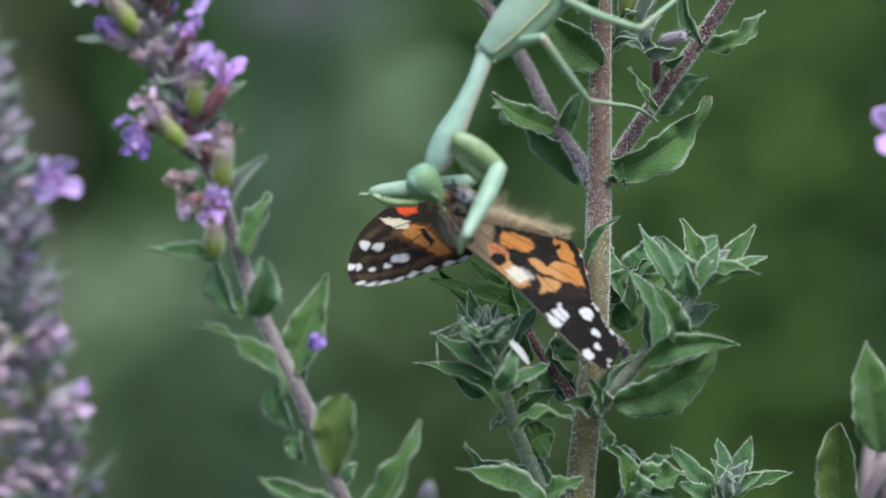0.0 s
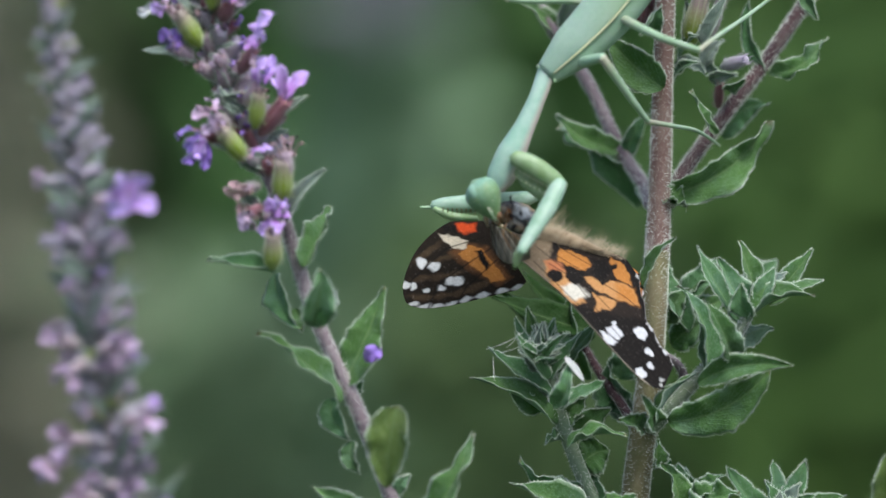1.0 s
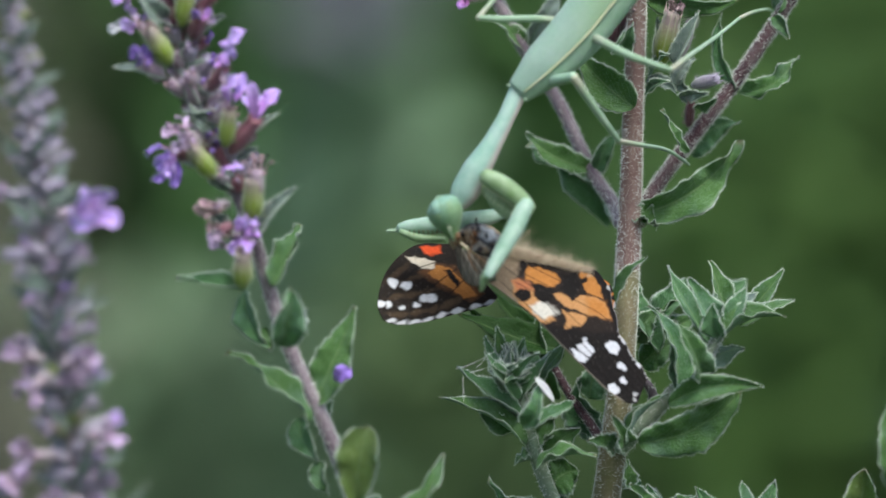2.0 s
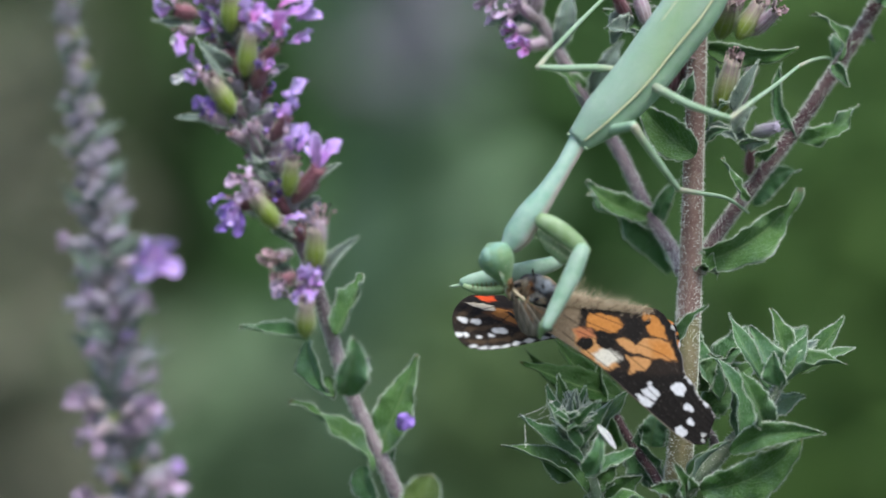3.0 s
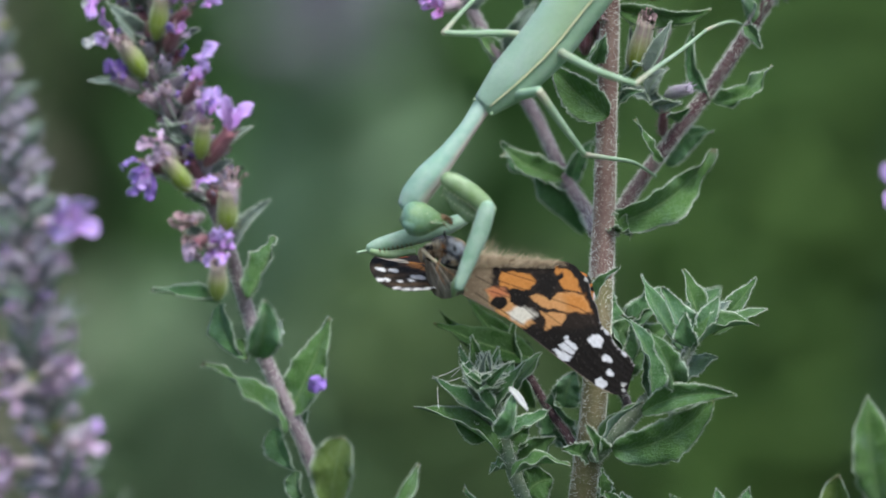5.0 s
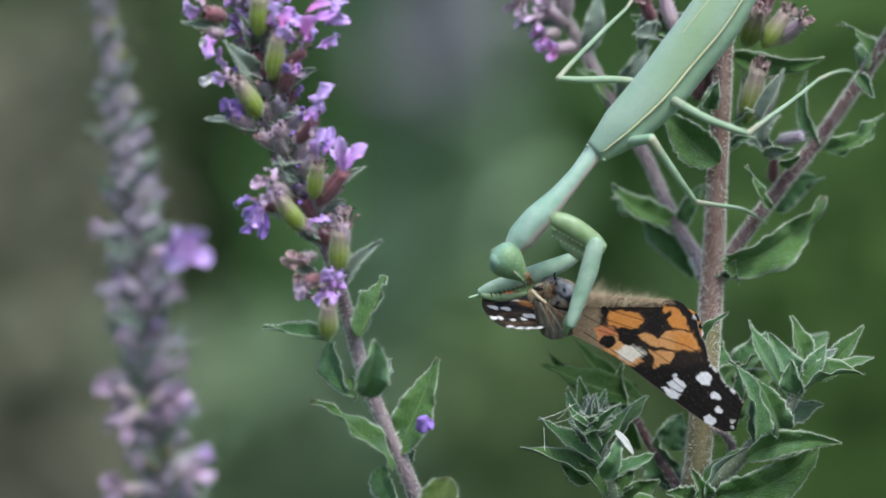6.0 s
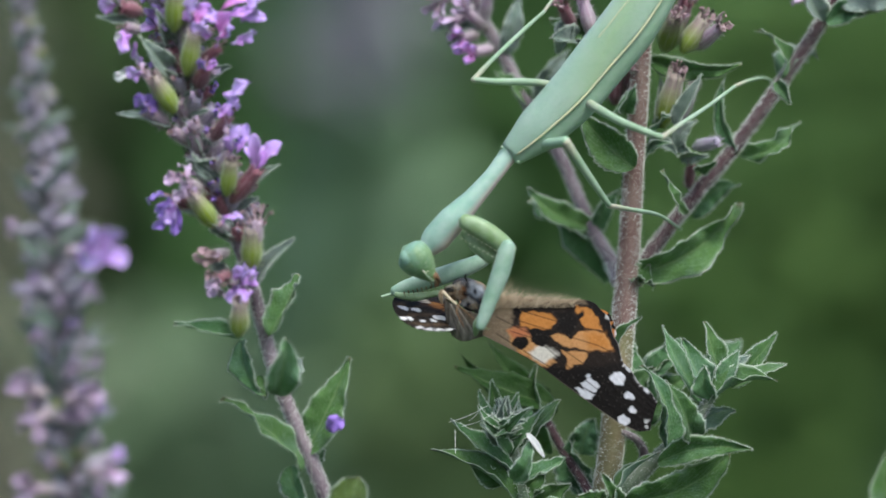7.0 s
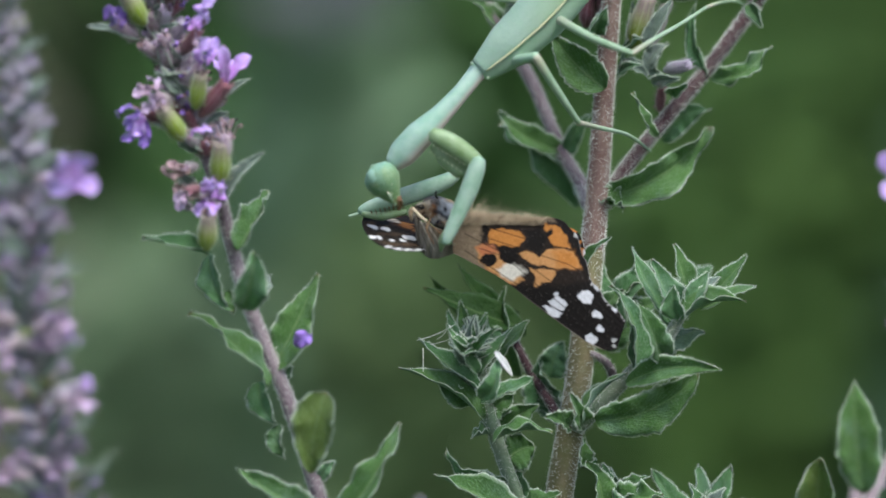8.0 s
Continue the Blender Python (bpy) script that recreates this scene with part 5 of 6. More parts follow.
def mantis():
    d = -0.013
    mt = thing("mantis", at(1010, 160, d), "pale green praying mantis hanging head down, feeding on a butterfly", "mantis")
    MOVERS["mantis"] = mt
    axis = [at(914, 262, d), at(960, 218, d), at(1018, 158, d), at(1068, 92, d), at(1120, 22, d), at(1170, -60, d), at(1205, -130, d)]
    part("abdomen", tube(axis, [un(20), un(38), un(45), un(47), un(48), un(40), un(12)], 40, 24, 0.58), FLANK, mt, "olive green flank of the abdomen")
    # the folded forewings: a smooth shell over back and flank
    line = [Vector(p) for p in smooth_line(axis, 44)]
    rad = np.interp(np.linspace(0, 1, 44), np.linspace(0, 1, 7), [un(25), un(43), un(50), un(51), un(52), un(44), un(14)])
    rows, rim = [], []
    for i, p in enumerate(line):
        t = (line[min(i + 1, 43)] - line[max(i - 1, 0)]).normalized()
        s = Vector((0, -1, 0)).cross(t).normalized()
        if s.x > 0:
            s = -s
        row = []
        last = 0.10 + 0.40 * (i / 43) ** 1.4
        for j in range(17):
            a = -0.35 + (2.0 + last) * j / 16
            row.append(p + s * (rad[i] * math.cos(a)) + Vector((0, -1, 0)) * (rad[i] * 0.60 * math.sin(a)) + Vector((0, 0, 0)))
        rows.append(row)
        rim.append(row[-1] + Vector((0, -un(1), 0)))
    teg = part("forewing", shell(rows, un(2)), FOREWING, mt, "smooth pale green folded forewing")
    part("wing_edge", tube(rim[1:40:3], [un(1.3), un(1.8), un(1.8), un(1.2)], 40, 6), CREAM, teg, "cream front edge of the forewing")
    part("wing_vein", tube([r[9] + Vector((0, -un(0.5), 0)) for r in rows[24:42:4]], [un(1.0)], 20, 5), CREAM, teg)
    # collar where wings and thorax meet
    part("collar", joined(ball(at(896, 248, d - 0.001), un(3.2), 8), ball(at(926, 273, d - 0.002), un(3.2), 8)), MANTIS_LEG, mt)

    # thorax
    pv = at(910, 258, d)
    pro = part("thorax", tube([at(918, 252, d), at(908, 268, d), at(888, 302, d - 0.001), at(858, 346, d - 0.002), at(826, 388, d - 0.003), at(801, 424, d - 0.003), at(786, 445, d - 0.003)],
                              [un(18), un(16), un(15), un(18), un(25), un(25), un(16)], 40, 24, 0.8), THORAX_SKIN, mt, "long pale green thorax with a pinkish keel", pv)
    MOVERS["thorax"] = pro

    # head
    hd = d - 0.004
    c = at(765, 470, hd)
    skull = tube([at(748, 441, hd), at(754, 450, hd), at(762, 463, hd), at(769, 478, hd), at(777, 495, hd), at(784, 510, hd)], [un(9), un(22), un(29), un(31), un(30), un(26), un(19), un(12), un(7)], 40, 32, 0.9)
    head = part("head", skull, MANTIS_HEAD, mt, "green triangular head with pale bulging eyes", c)
    part("eye", ball(at(753, 463, hd - un(9)), un(19), 28, (0.86, 0.92, 1.05), Euler((0, radians(-40), 0)).to_matrix()), EYE, head, "smooth pale green compound eye")
    part("eye", ball(at(764, 464, hd + un(16)), un(15), 14, (0.85, 0.9, 1.1)), EYE, head, "smooth pale green compound eye")
    part("mandible", joined(tube([at(784, 500, hd), at(788, 512, hd), at(786, 522, hd)], [un(9), un(7), un(3)], 8, 8), spike(at(780, 504, hd - 0.001), at(776, 526, hd - 0.001), un(3)),
                              spike(at(790, 506, hd - 0.001), at(797, 524, hd), un(3))), MOUTH, head, "brown chewing mouth")
    for k in range(12):
        part("bump", ball(at(764 + (k * 7) % 18, 470 + (k * 11) % 26, hd - un(22) + un((k * 5) % 7)), un(1.0), 6), SPINE, head)
    for k, s in enumerate((1, -1)):
        part("antenna", tube([at(770, 488, hd - un(20)), at(776, 500, hd - un(26)), at(780 + 6 * k, 515, hd - un(22))], [un(1.2), un(1.0), un(0.6)], 14, 5), MANTIS_LEG, head)
    MOVERS["head"] = head

    # near foreleg
    nd = d - 0.006
    pv = at(843, 398, nd)
    coxa = part("foreleg_coxa", tube([at(836, 392, nd), at(856, 402, nd), at(880, 418, nd), at(904, 438, nd), at(919, 456, nd)], [un(12), un(17), un(18), un(16), un(13)], 24, 16, 0.8), MANTIS_OLIVE, mt,
                "olive upper foreleg with rows of white bumps", pv)
    part("inner_side", tube([at(838, 412, nd + 0.002), at(862, 432, nd + 0.002), at(890, 458, nd + 0.002), at(898, 470, nd + 0.002)], [un(8), un(20), un(20), un(8)], 18, 12, 0.4), MANTIS_OLIVE, coxa)
    for k in range(16):
        f = (k // 2) / 7
        u, v = 833 + 52 * f, 424 + 36 * f
        if k % 2:
            u, v = u + 6, v - 11
        part("white_bump", ball(at(u, v, nd - 0.0006), un(1.25), 6), SPINE, coxa)
    MOVERS["foreleg_coxa"] = coxa
    pv = at(915, 450, nd - 0.001)
    g = at(852, 588, nd - 0.001)
    fem = part("foreleg_femur", tube([at(918, 440, nd - 0.001), at(912, 458, nd - 0.001), at(898, 494, nd - 0.001), at(878, 535, nd - 0.001), at(860, 572, nd - 0.001), at(853, 588, nd - 0.001)],
                                     [un(11), un(15), un(16), un(13.5), un(10.5), un(7)], 28, 16, 0.75), MANTIS, mt, "pale green gripping foreleg", pv)
    part("tibia", joined(tube([at(858, 566, nd), at(848, 582, nd + 0.001), at(843, 600, nd + 0.002)], [un(7), un(8), un(3)], 10, 8), spike(at(858, 585, nd - 0.001), at(872, 592, nd - 0.001), un(2.0))), MANTIS_OLIVE, fem)
    MOVERS["foreleg_femur"] = fem
    # far foreleg
    fd = d + 0.003
    pv = at(880, 470, fd)
    far = part("foreleg_femur", tube([at(888, 466, fd), at(870, 474, fd), at(835, 484, fd), at(780, 496, fd), at(730, 506, fd), at(708, 511, fd)], [un(9), un(13), un(16), un(16), un(13), un(8)], 28, 16, 0.75), MANTIS, mt,
               "pale green far foreleg holding the butterfly", pv)
    part("tibia", tube([at(712, 516, fd - 0.001), at(745, 524, fd - 0.001), at(790, 522, fd - 0.001)], [un(5), un(8), un(5)], 14, 8), MANTIS_OLIVE, far)
    part("tarsus", tube([at(716, 512, fd), at(702, 515, fd), at(688, 517, fd - 0.001)], [un(4), un(3), un(2.4)], 10, 6), MANTIS_LEG, far)
    for k in range(8):
        a = at(728 + 8 * k, 512 - 0.8 * k, fd - 0.0015)
        part("spine", spike(a, a + Vector((un(2), -un(2), -un(11))), un(1.5)), MOUTH, far)
    MOVERS["foreleg_far"] = far

    # walking legs
    def leg(knots, radii, name, mat=MANTIS_LEG):
        return part(name, tube(knots, radii, 26, 10), mat, mt)

    leg([at(1010, 140, d + 0.002), at(950, 131, d + 0.001), at(885, 131, d - 0.002), at(842, 128, d - 0.004)], [un(7), un(6.5), un(6), un(4.5)], "middle_femur")
    leg([at(842, 130, d - 0.004), at(870, 98, d - 0.001), at(920, 48, d + 0.008), at(962, 8, d + 0.014)], [un(5), un(4), un(4), un(3)], "middle_tibia")
    leg([at(962, 8, d + 0.014), at(985, -25, d + 0.019), at(1010, -40, d + 0.022)], [un(3), un(2)], "tarsus")
    leg([at(1036, 158, d + 0.003), at(1062, 172, d - 0.004), at(1110, 196, d - 0.007), at(1160, 214, d - 0.008), at(1182, 221, d - 0.008)], [un(8), un(8), un(7), un(6), un(5)], "hind_femur")
    leg([at(1180, 222, d - 0.008), at(1215, 196, d - 0.004), at(1262, 164, d + 0.007), at(1304, 132, d + 0.018)], [un(5), un(4), un(3.5), un(3)], "hind_tibia")
    leg([at(1304, 132, d + 0.018), at(1328, 122, d + 0.022), at(1352, 118, d + 0.026), at(1368, 124, d + 0.027)], [un(3.5), un(3), un(2.4)], "tarsus")
    leg([at(956, 246, d + 0.003), at(986, 238, d - 0.003), at(1012, 232, d - 0.006)], [un(11), un(9.5), un(8)], "middle_coxa", FLANK)
    leg([at(1010, 232, d - 0.006), at(1030, 262, d - 0.005), at(1060, 305, d - 0.003), at(1090, 346, d - 0.001)], [un(8), un(7.5), un(6.5), un(4.5)], "middle_femur")
    leg([at(1088, 346, d - 0.001), at(1130, 354, d + 0.006), at(1176, 364, d + 0.014), at(1214, 390, d + 0.022)], [un(5), un(4), un(3.5), un(2.5)], "tarsus")


mantis()


# ---- the butterfly ----
def cell_edge(u, v, poly):
    """Signed distance of points to a polygon, negative inside."""
    best = np.full(u.shape, 1e9)
    inside = np.zeros(u.shape, bool)
    for (ax, ay), (bx, by) in zip(poly, poly[1:] + poly[:1]):
        ex, ey = bx - ax, by - ay
        t = np.clip(((u - ax) * ex + (v - ay) * ey) / (ex * ex + ey * ey), 0, 1)
        best = np.minimum(best, np.hypot(u - ax - t * ex, v - ay - t * ey))
        cross = ((ay > v) != (by > v)) & (u < (bx - ax) * (v - ay) / (by - ay + 1e-9) + ax)
        inside ^= cross
    return np.where(inside, -best, best)


def sheet(pts):
    """The plan-sheet coordinates of points."""
    p = np.array([tuple(q) for q in pts])
    s = (STAND + p[:, 1]) / STAND
    return p[:, 0] / (UNIT * s) + 784, 441 - (p[:, 2] - 0.75) / (UNIT * s)


def scaly(name, shape, scales, parent, label, pivot=None):
    """A part that carries a scale pattern."""
    ob = part(name, shape, WING, parent, label, pivot)
    col = ob.data.color_attributes.new("scales", "FLOAT_COLOR", "POINT")
    c = np.ones((len(shape[0]), 4), dtype=np.float32)
    c[:, :3] = scales.c
    col.data.foreach_set("color", c.ravel())
    return ob


class Scales:
    """Lays the colour cells of a wing over its points."""

    def __init__(self, u, v, base, seed):
        rng = np.random.RandomState(seed)
        self.u = u + sum(a * np.sin(u * f + v * g + p) for a, f, g, p in zip((1.1, 0.9, 0.35), (0.17, 0.31, 0.6), (0.23, -0.27, 0.5), rng.rand(3) * 6))
        self.v = v + sum(a * np.sin(u * f + v * g + p) for a, f, g, p in zip((1.1, 0.9, 0.35), (-0.19, 0.29, 0.55), (0.21, 0.33, -0.6), rng.rand(3) * 6))
        self.p, self.q = u, v
        self.c = np.tile(np.array(base, float), (len(u), 1))

    def _lay(self, dist, colour, soft):
        f = np.clip(0.5 - dist / soft, 0, 1)[:, None]
        self.c = self.c * (1 - f) + np.array(colour) * f

    def cell(self, colour, *poly, soft=2.5):
        self._lay(cell_edge(self.u, self.v, list(poly)), colour, soft)

    def spot(self, colour, x, y, rx, ry, turn=0, soft=2.5):
        a = radians(turn)
        p, q = self.u - x, self.v - y
        e = np.hypot((p * math.cos(a) + q * math.sin(a)) / rx, (q * math.cos(a) - p * math.sin(a)) / ry)
        self._lay((e - 1) * min(rx, ry), colour, soft)

    def vein(self, colour, *line, width=1.6):
        best = np.full(self.u.shape, 1e9)
        for (ax, ay), (bx, by) in zip(line, line[1:]):
            ex, ey = bx - ax, by - ay
            t = np.clip(((self.p - ax) * ex + (self.q - ay) * ey) / (ex * ex + ey * ey), 0, 1)
            best = np.minimum(best, np.hypot(self.p - ax - t * ex, self.q - ay - t * ey))
        self._lay(best - width / 2, colour, 2.0)


def wing_grid(low, high, n, m, notch=0.0):
    """Points (u, v) between two edge lines, each from wing base to tip."""
    a, b = np.array(smooth_line(low, n)), np.array(smooth_line(high, n))
    t = np.linspace(0, 1, m)[None, :, None]
    g = a[:, None, :] * (1 - t) + b[:, None, :] * t
    if notch:
        s = np.linspace(0, 1, n)[:, None, None]
        w = np.clip((s - 0.42) * 8, 0, 1) * (0.5 + 0.5 * np.sin(s * 46))
        g = g - (b - a)[:, None, :] * (notch * w * t ** 6)
    return g.reshape(-1, 2)


def wing_part(name, grid, n, m, colours, place, pivot, parent, label, camber=5.0):
    """place(u, v) gives the sheet place; the wing is a thin shell with low ridges along it."""
    rows = []
    for i in range(n):
        row = []
        for j in range(m):
            u, v = place(*grid[i * m + j])
            p = at(u, v, pivot.y)
            s, t = i / (n - 1), j / (m - 1)
            p.y += un(-camber * math.sin(math.pi * t) * math.sin(math.pi * min(s * 1.1, 1)) + 0.15 * math.cos(t * 44 + 3 * s) * (0.3 + 0.7 * s))
            row.append(p)
        rows.append(row)
    ob = part(name, shell(rows, un(2.0)), WING, parent, label, pivot)
    col = ob.data.color_attributes.new("scales", "FLOAT_COLOR", "POINT")
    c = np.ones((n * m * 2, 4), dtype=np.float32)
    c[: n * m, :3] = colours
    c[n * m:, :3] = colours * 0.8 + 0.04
    col.data.foreach_set("color", c.ravel())
    return ob


BLACK, SOOT, ORANGE, PEACH, WHITE = (0.009, 0.007, 0.007), (0.020, 0.014, 0.012), (0.47, 0.190, 0.048), (0.52, 0.260, 0.105), (0.64, 0.64, 0.70)
TAN, CREAMY, RED, GREY = (0.21, 0.155, 0.105), (0.62, 0.54, 0.44), (0.66, 0.08, 0.02), (0.44, 0.44, 0.45)


def right_wing(bf, d):
    low = [(845, 588), (900, 615), (950, 642), (1000, 680), (1050, 716), (1095, 747), (1128, 762), (1152, 761)]
    high = [(862, 524), (905, 522), (960, 529), (1018, 528), (1050, 533), (1076, 556), (1092, 592), (1103, 628), (1122, 658), (1148, 686), (1167, 706)]
    n, m = 190, 110
    g = wing_grid(low, high, n, m, 0.055)
    s = Scales(g[:, 0], g[:, 1], BLACK, 3)
    s.cell(TAN, (830, 520), (905, 500), (1010, 500), (1040, 536), (985, 546), (915, 545), (912, 580), (918, 625), (840, 600), soft=10)
    s.cell(SOOT, (910, 540), (1030, 535), (1060, 560), (1100, 640), (1050, 650), (990, 650), (930, 635), (905, 600), soft=8)
    s.cell(PEACH, (898, 582), (925, 580), (948, 596), (962, 612), (985, 640), (962, 650), (925, 628), (905, 606), soft=5)
    s.cell(ORANGE, (920, 549), (975, 552), (986, 566), (976, 582), (940, 580), (922, 574))
    s.cell(ORANGE, (1018, 538), (1046, 546), (1058, 562), (1068, 582), (1036, 580), (1026, 562))
    s.cell(PEACH, (974, 592), (998, 588), (1010, 600), (1024, 585), (1052, 583), (1074, 590), (1086, 618), (1042, 618), (1000, 612))
    s.cell(ORANGE, (1036, 586), (1072, 588), (1084, 617), (1044, 616), soft=12)
    s.cell(PEACH, (995, 619), (1042, 622), (1034, 642), (1018, 644), (1004, 652), (1006, 638))
    s.cell((0.66, 0.62, 0.56), (936, 622), (962, 606), (990, 626), (966, 642), (948, 636), soft=7)
    s.cell((0.48, 0.17, 0.08), (898, 582), (926, 578), (946, 592), (930, 596), (908, 600), soft=8)
    s.spot(BLACK, 922, 606, 14, 12)
    s.spot(BLACK, 916, 552, 7, 9)
    s.cell(BLACK, (936, 582), (976, 582), (972, 606), (958, 614), (942, 604))
    s.cell(BLACK, (984, 552), (1012, 549), (1024, 572), (1010, 596), (986, 582), (992, 566))
    s.spot(BLACK, 1028, 557, 4, 10, 30)
    s.spot(WHITE, 1095, 669, 14, 11, 35)
    s.cell(WHITE, (1030, 676), (1046, 668), (1064, 682), (1058, 692), (1036, 690), soft=2)
    s.cell(WHITE, (1020, 684), (1036, 690), (1054, 696), (1048, 708), (1030, 700), soft=2)
    s.spot(WHITE, 1043, 664, 4, 4)
    s.spot(WHITE, 1116, 699, 9, 7, 35)
    s.spot(WHITE, 1122, 724, 7, 6, 35)
    s.cell(WHITE, (1096, 738), (1106, 732), (1118, 744), (1110, 756), (1096, 748), soft=2)
    s.spot(GREY, 1146, 744, 5, 4)
    s.spot(GREY, 1147, 755, 4, 3)
    for k, (x, y) in enumerate(((1074, 556), (1090, 586), (1104, 618), (1112, 648), (1128, 668), (1144, 688))):
        s.spot(WHITE if k % 2 else GREY, x + 2, y, 4, 8, -25)
    edge = g.reshape(n, m, 2)[:, -1]
    s.vein((0.34, 0.32, 0.32), *[tuple(e) for e in edge[100::6]], width=1.3)
    for i in range(118, n, 5):
        if math.sin(i / (n - 1) * 46) > 0.1:
            s.spot((0.50, 0.48, 0.50), edge[i][0], edge[i][1], 3.2, 2.6, -30, soft=3)
    for line in (((905, 562), (1060, 610), (1090, 625)), ((905, 585), (990, 612), (1060, 660)), ((910, 545), (1030, 580), (1086, 586)), ((880, 590), (960, 640), (1060, 700)), ((880, 560), (940, 590), (1010, 650), (1100, 720))):
        s.vein(BLACK, *line, width=1.3)
    s.vein((0.42, 0.36, 0.30), *[(x, y + 1) for x, y in low[:7]], width=3.0)
    pv = at(848, 592, d)
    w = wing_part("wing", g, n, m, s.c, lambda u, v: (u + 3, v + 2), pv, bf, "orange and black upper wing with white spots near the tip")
    MOVERS["wing_right"] = w
    # hair along the hind edge and scaly base of the wing
    rng = random.Random(9)
    sp = []
    for k in range(1500):
        f = rng.random() ** 1.1
        u, v = 866 + 150 * f, 524 + 8 * f + rng.uniform(-5, 22) * (1 - 0.5 * f)
        a = at(u + 3, v + 2, d - un(rng.uniform(2, 7)))
        long = k >= 1000
        ln = un((14 + min(rng.expovariate(1 / 12.0), 34)) if long else rng.uniform(4, 15)) * (1 - 0.45 * f)
        way = Vector((rng.uniform(-0.1, 1.0), rng.uniform(-0.6, 0.3), rng.uniform(0.1, 1.1) * (1 - 0.5 * f))).normalized()
        sp.append(spike(a, a + way * ln, un(0.24)))
    part("fringe", joined(*sp[:1000]), FUR, w, "short brown hair on the wing's base", kind="stuff")
    sp = sp[1000:]
    part("fringe", joined(*sp), FUR_LIGHT, w, "tan hair along the wing's inner edge", kind="stuff")


def left_wing(bf, d):
    # outline of the spread wing, from body to tip: lower then upper edge
    low = [(926, 500), (912, 514), (892, 519), (858, 528), (820, 538), (784, 545), (756, 545), (737, 537), (731, 522)]
    high = [(868, 392), (850, 391), (825, 389), (801, 395), (774, 416), (751, 445), (736, 480), (730, 508)]
    n, m = 130, 110
    g = wing_grid(low, high, n, m)
    s = Scales(g[:, 0], g[:, 1], (0.017, 0.012, 0.009), 5)
    # brown bands between the veins
    for x, y, w, t in ((770, 446, 22, -38), (790, 460, 26, -24), (800, 488, 26, -14), (848, 506, 26, -22), (762, 492, 16, -14), (790, 524, 30, -8), (838, 514, 22, -20), (756, 526, 14, 10)):
        s.spot((0.070, 0.045, 0.026), x, y, w, 4, t, soft=6)
    s.cell((0.15, 0.065, 0.026), (806, 448), (832, 430), (862, 438), (902, 492), (880, 506), (836, 478), soft=10)
    s.cell(ORANGE, (817, 451), (834, 435), (855, 439), (872, 466), (892, 495), (872, 502), (852, 482), (836, 470))
    s.cell(RED, (812, 396), (845, 395), (848, 411), (824, 414), soft=5)
    s.cell(CREAMY, (786, 413), (801, 416), (834, 427), (830, 440), (812, 441), (795, 427), soft=3)
    s.cell(BLACK, (792, 402), (812, 397), (818, 414), (796, 411), soft=4)
    s.cell(BLACK, (846, 446), (854, 442), (868, 472), (862, 480), soft=3)
    white = (0.70, 0.70, 0.72)
    for x, y, a, b in ((760, 466, 8, 9), (780, 472, 9, 9), (812, 498, 14, 9), (735, 505, 7, 6), (748, 507, 6, 6), (767, 514, 5, 5), (792, 510, 7, 6)):
        s.spot(white, x, y, a, b, -6, soft=3)
    for x, y in ((746, 539), (763, 543), (784, 543), (806, 539), (830, 531), (856, 524), (888, 516), (914, 510)):
        s.spot((0.60, 0.60, 0.62), x, y, 11, 4, -16, soft=3)
    for line in (((860, 420), (800, 440), (740, 500)), ((870, 440), (790, 500), (770, 545)), ((880, 460), (830, 510), (815, 540))):
        s.vein(BLACK, *line, width=1.8)
    pv = at(800, 533, d)
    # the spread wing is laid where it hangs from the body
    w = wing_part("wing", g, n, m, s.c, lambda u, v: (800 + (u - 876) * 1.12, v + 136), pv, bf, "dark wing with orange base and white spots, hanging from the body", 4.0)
    MOVERS["wing_left"] = w


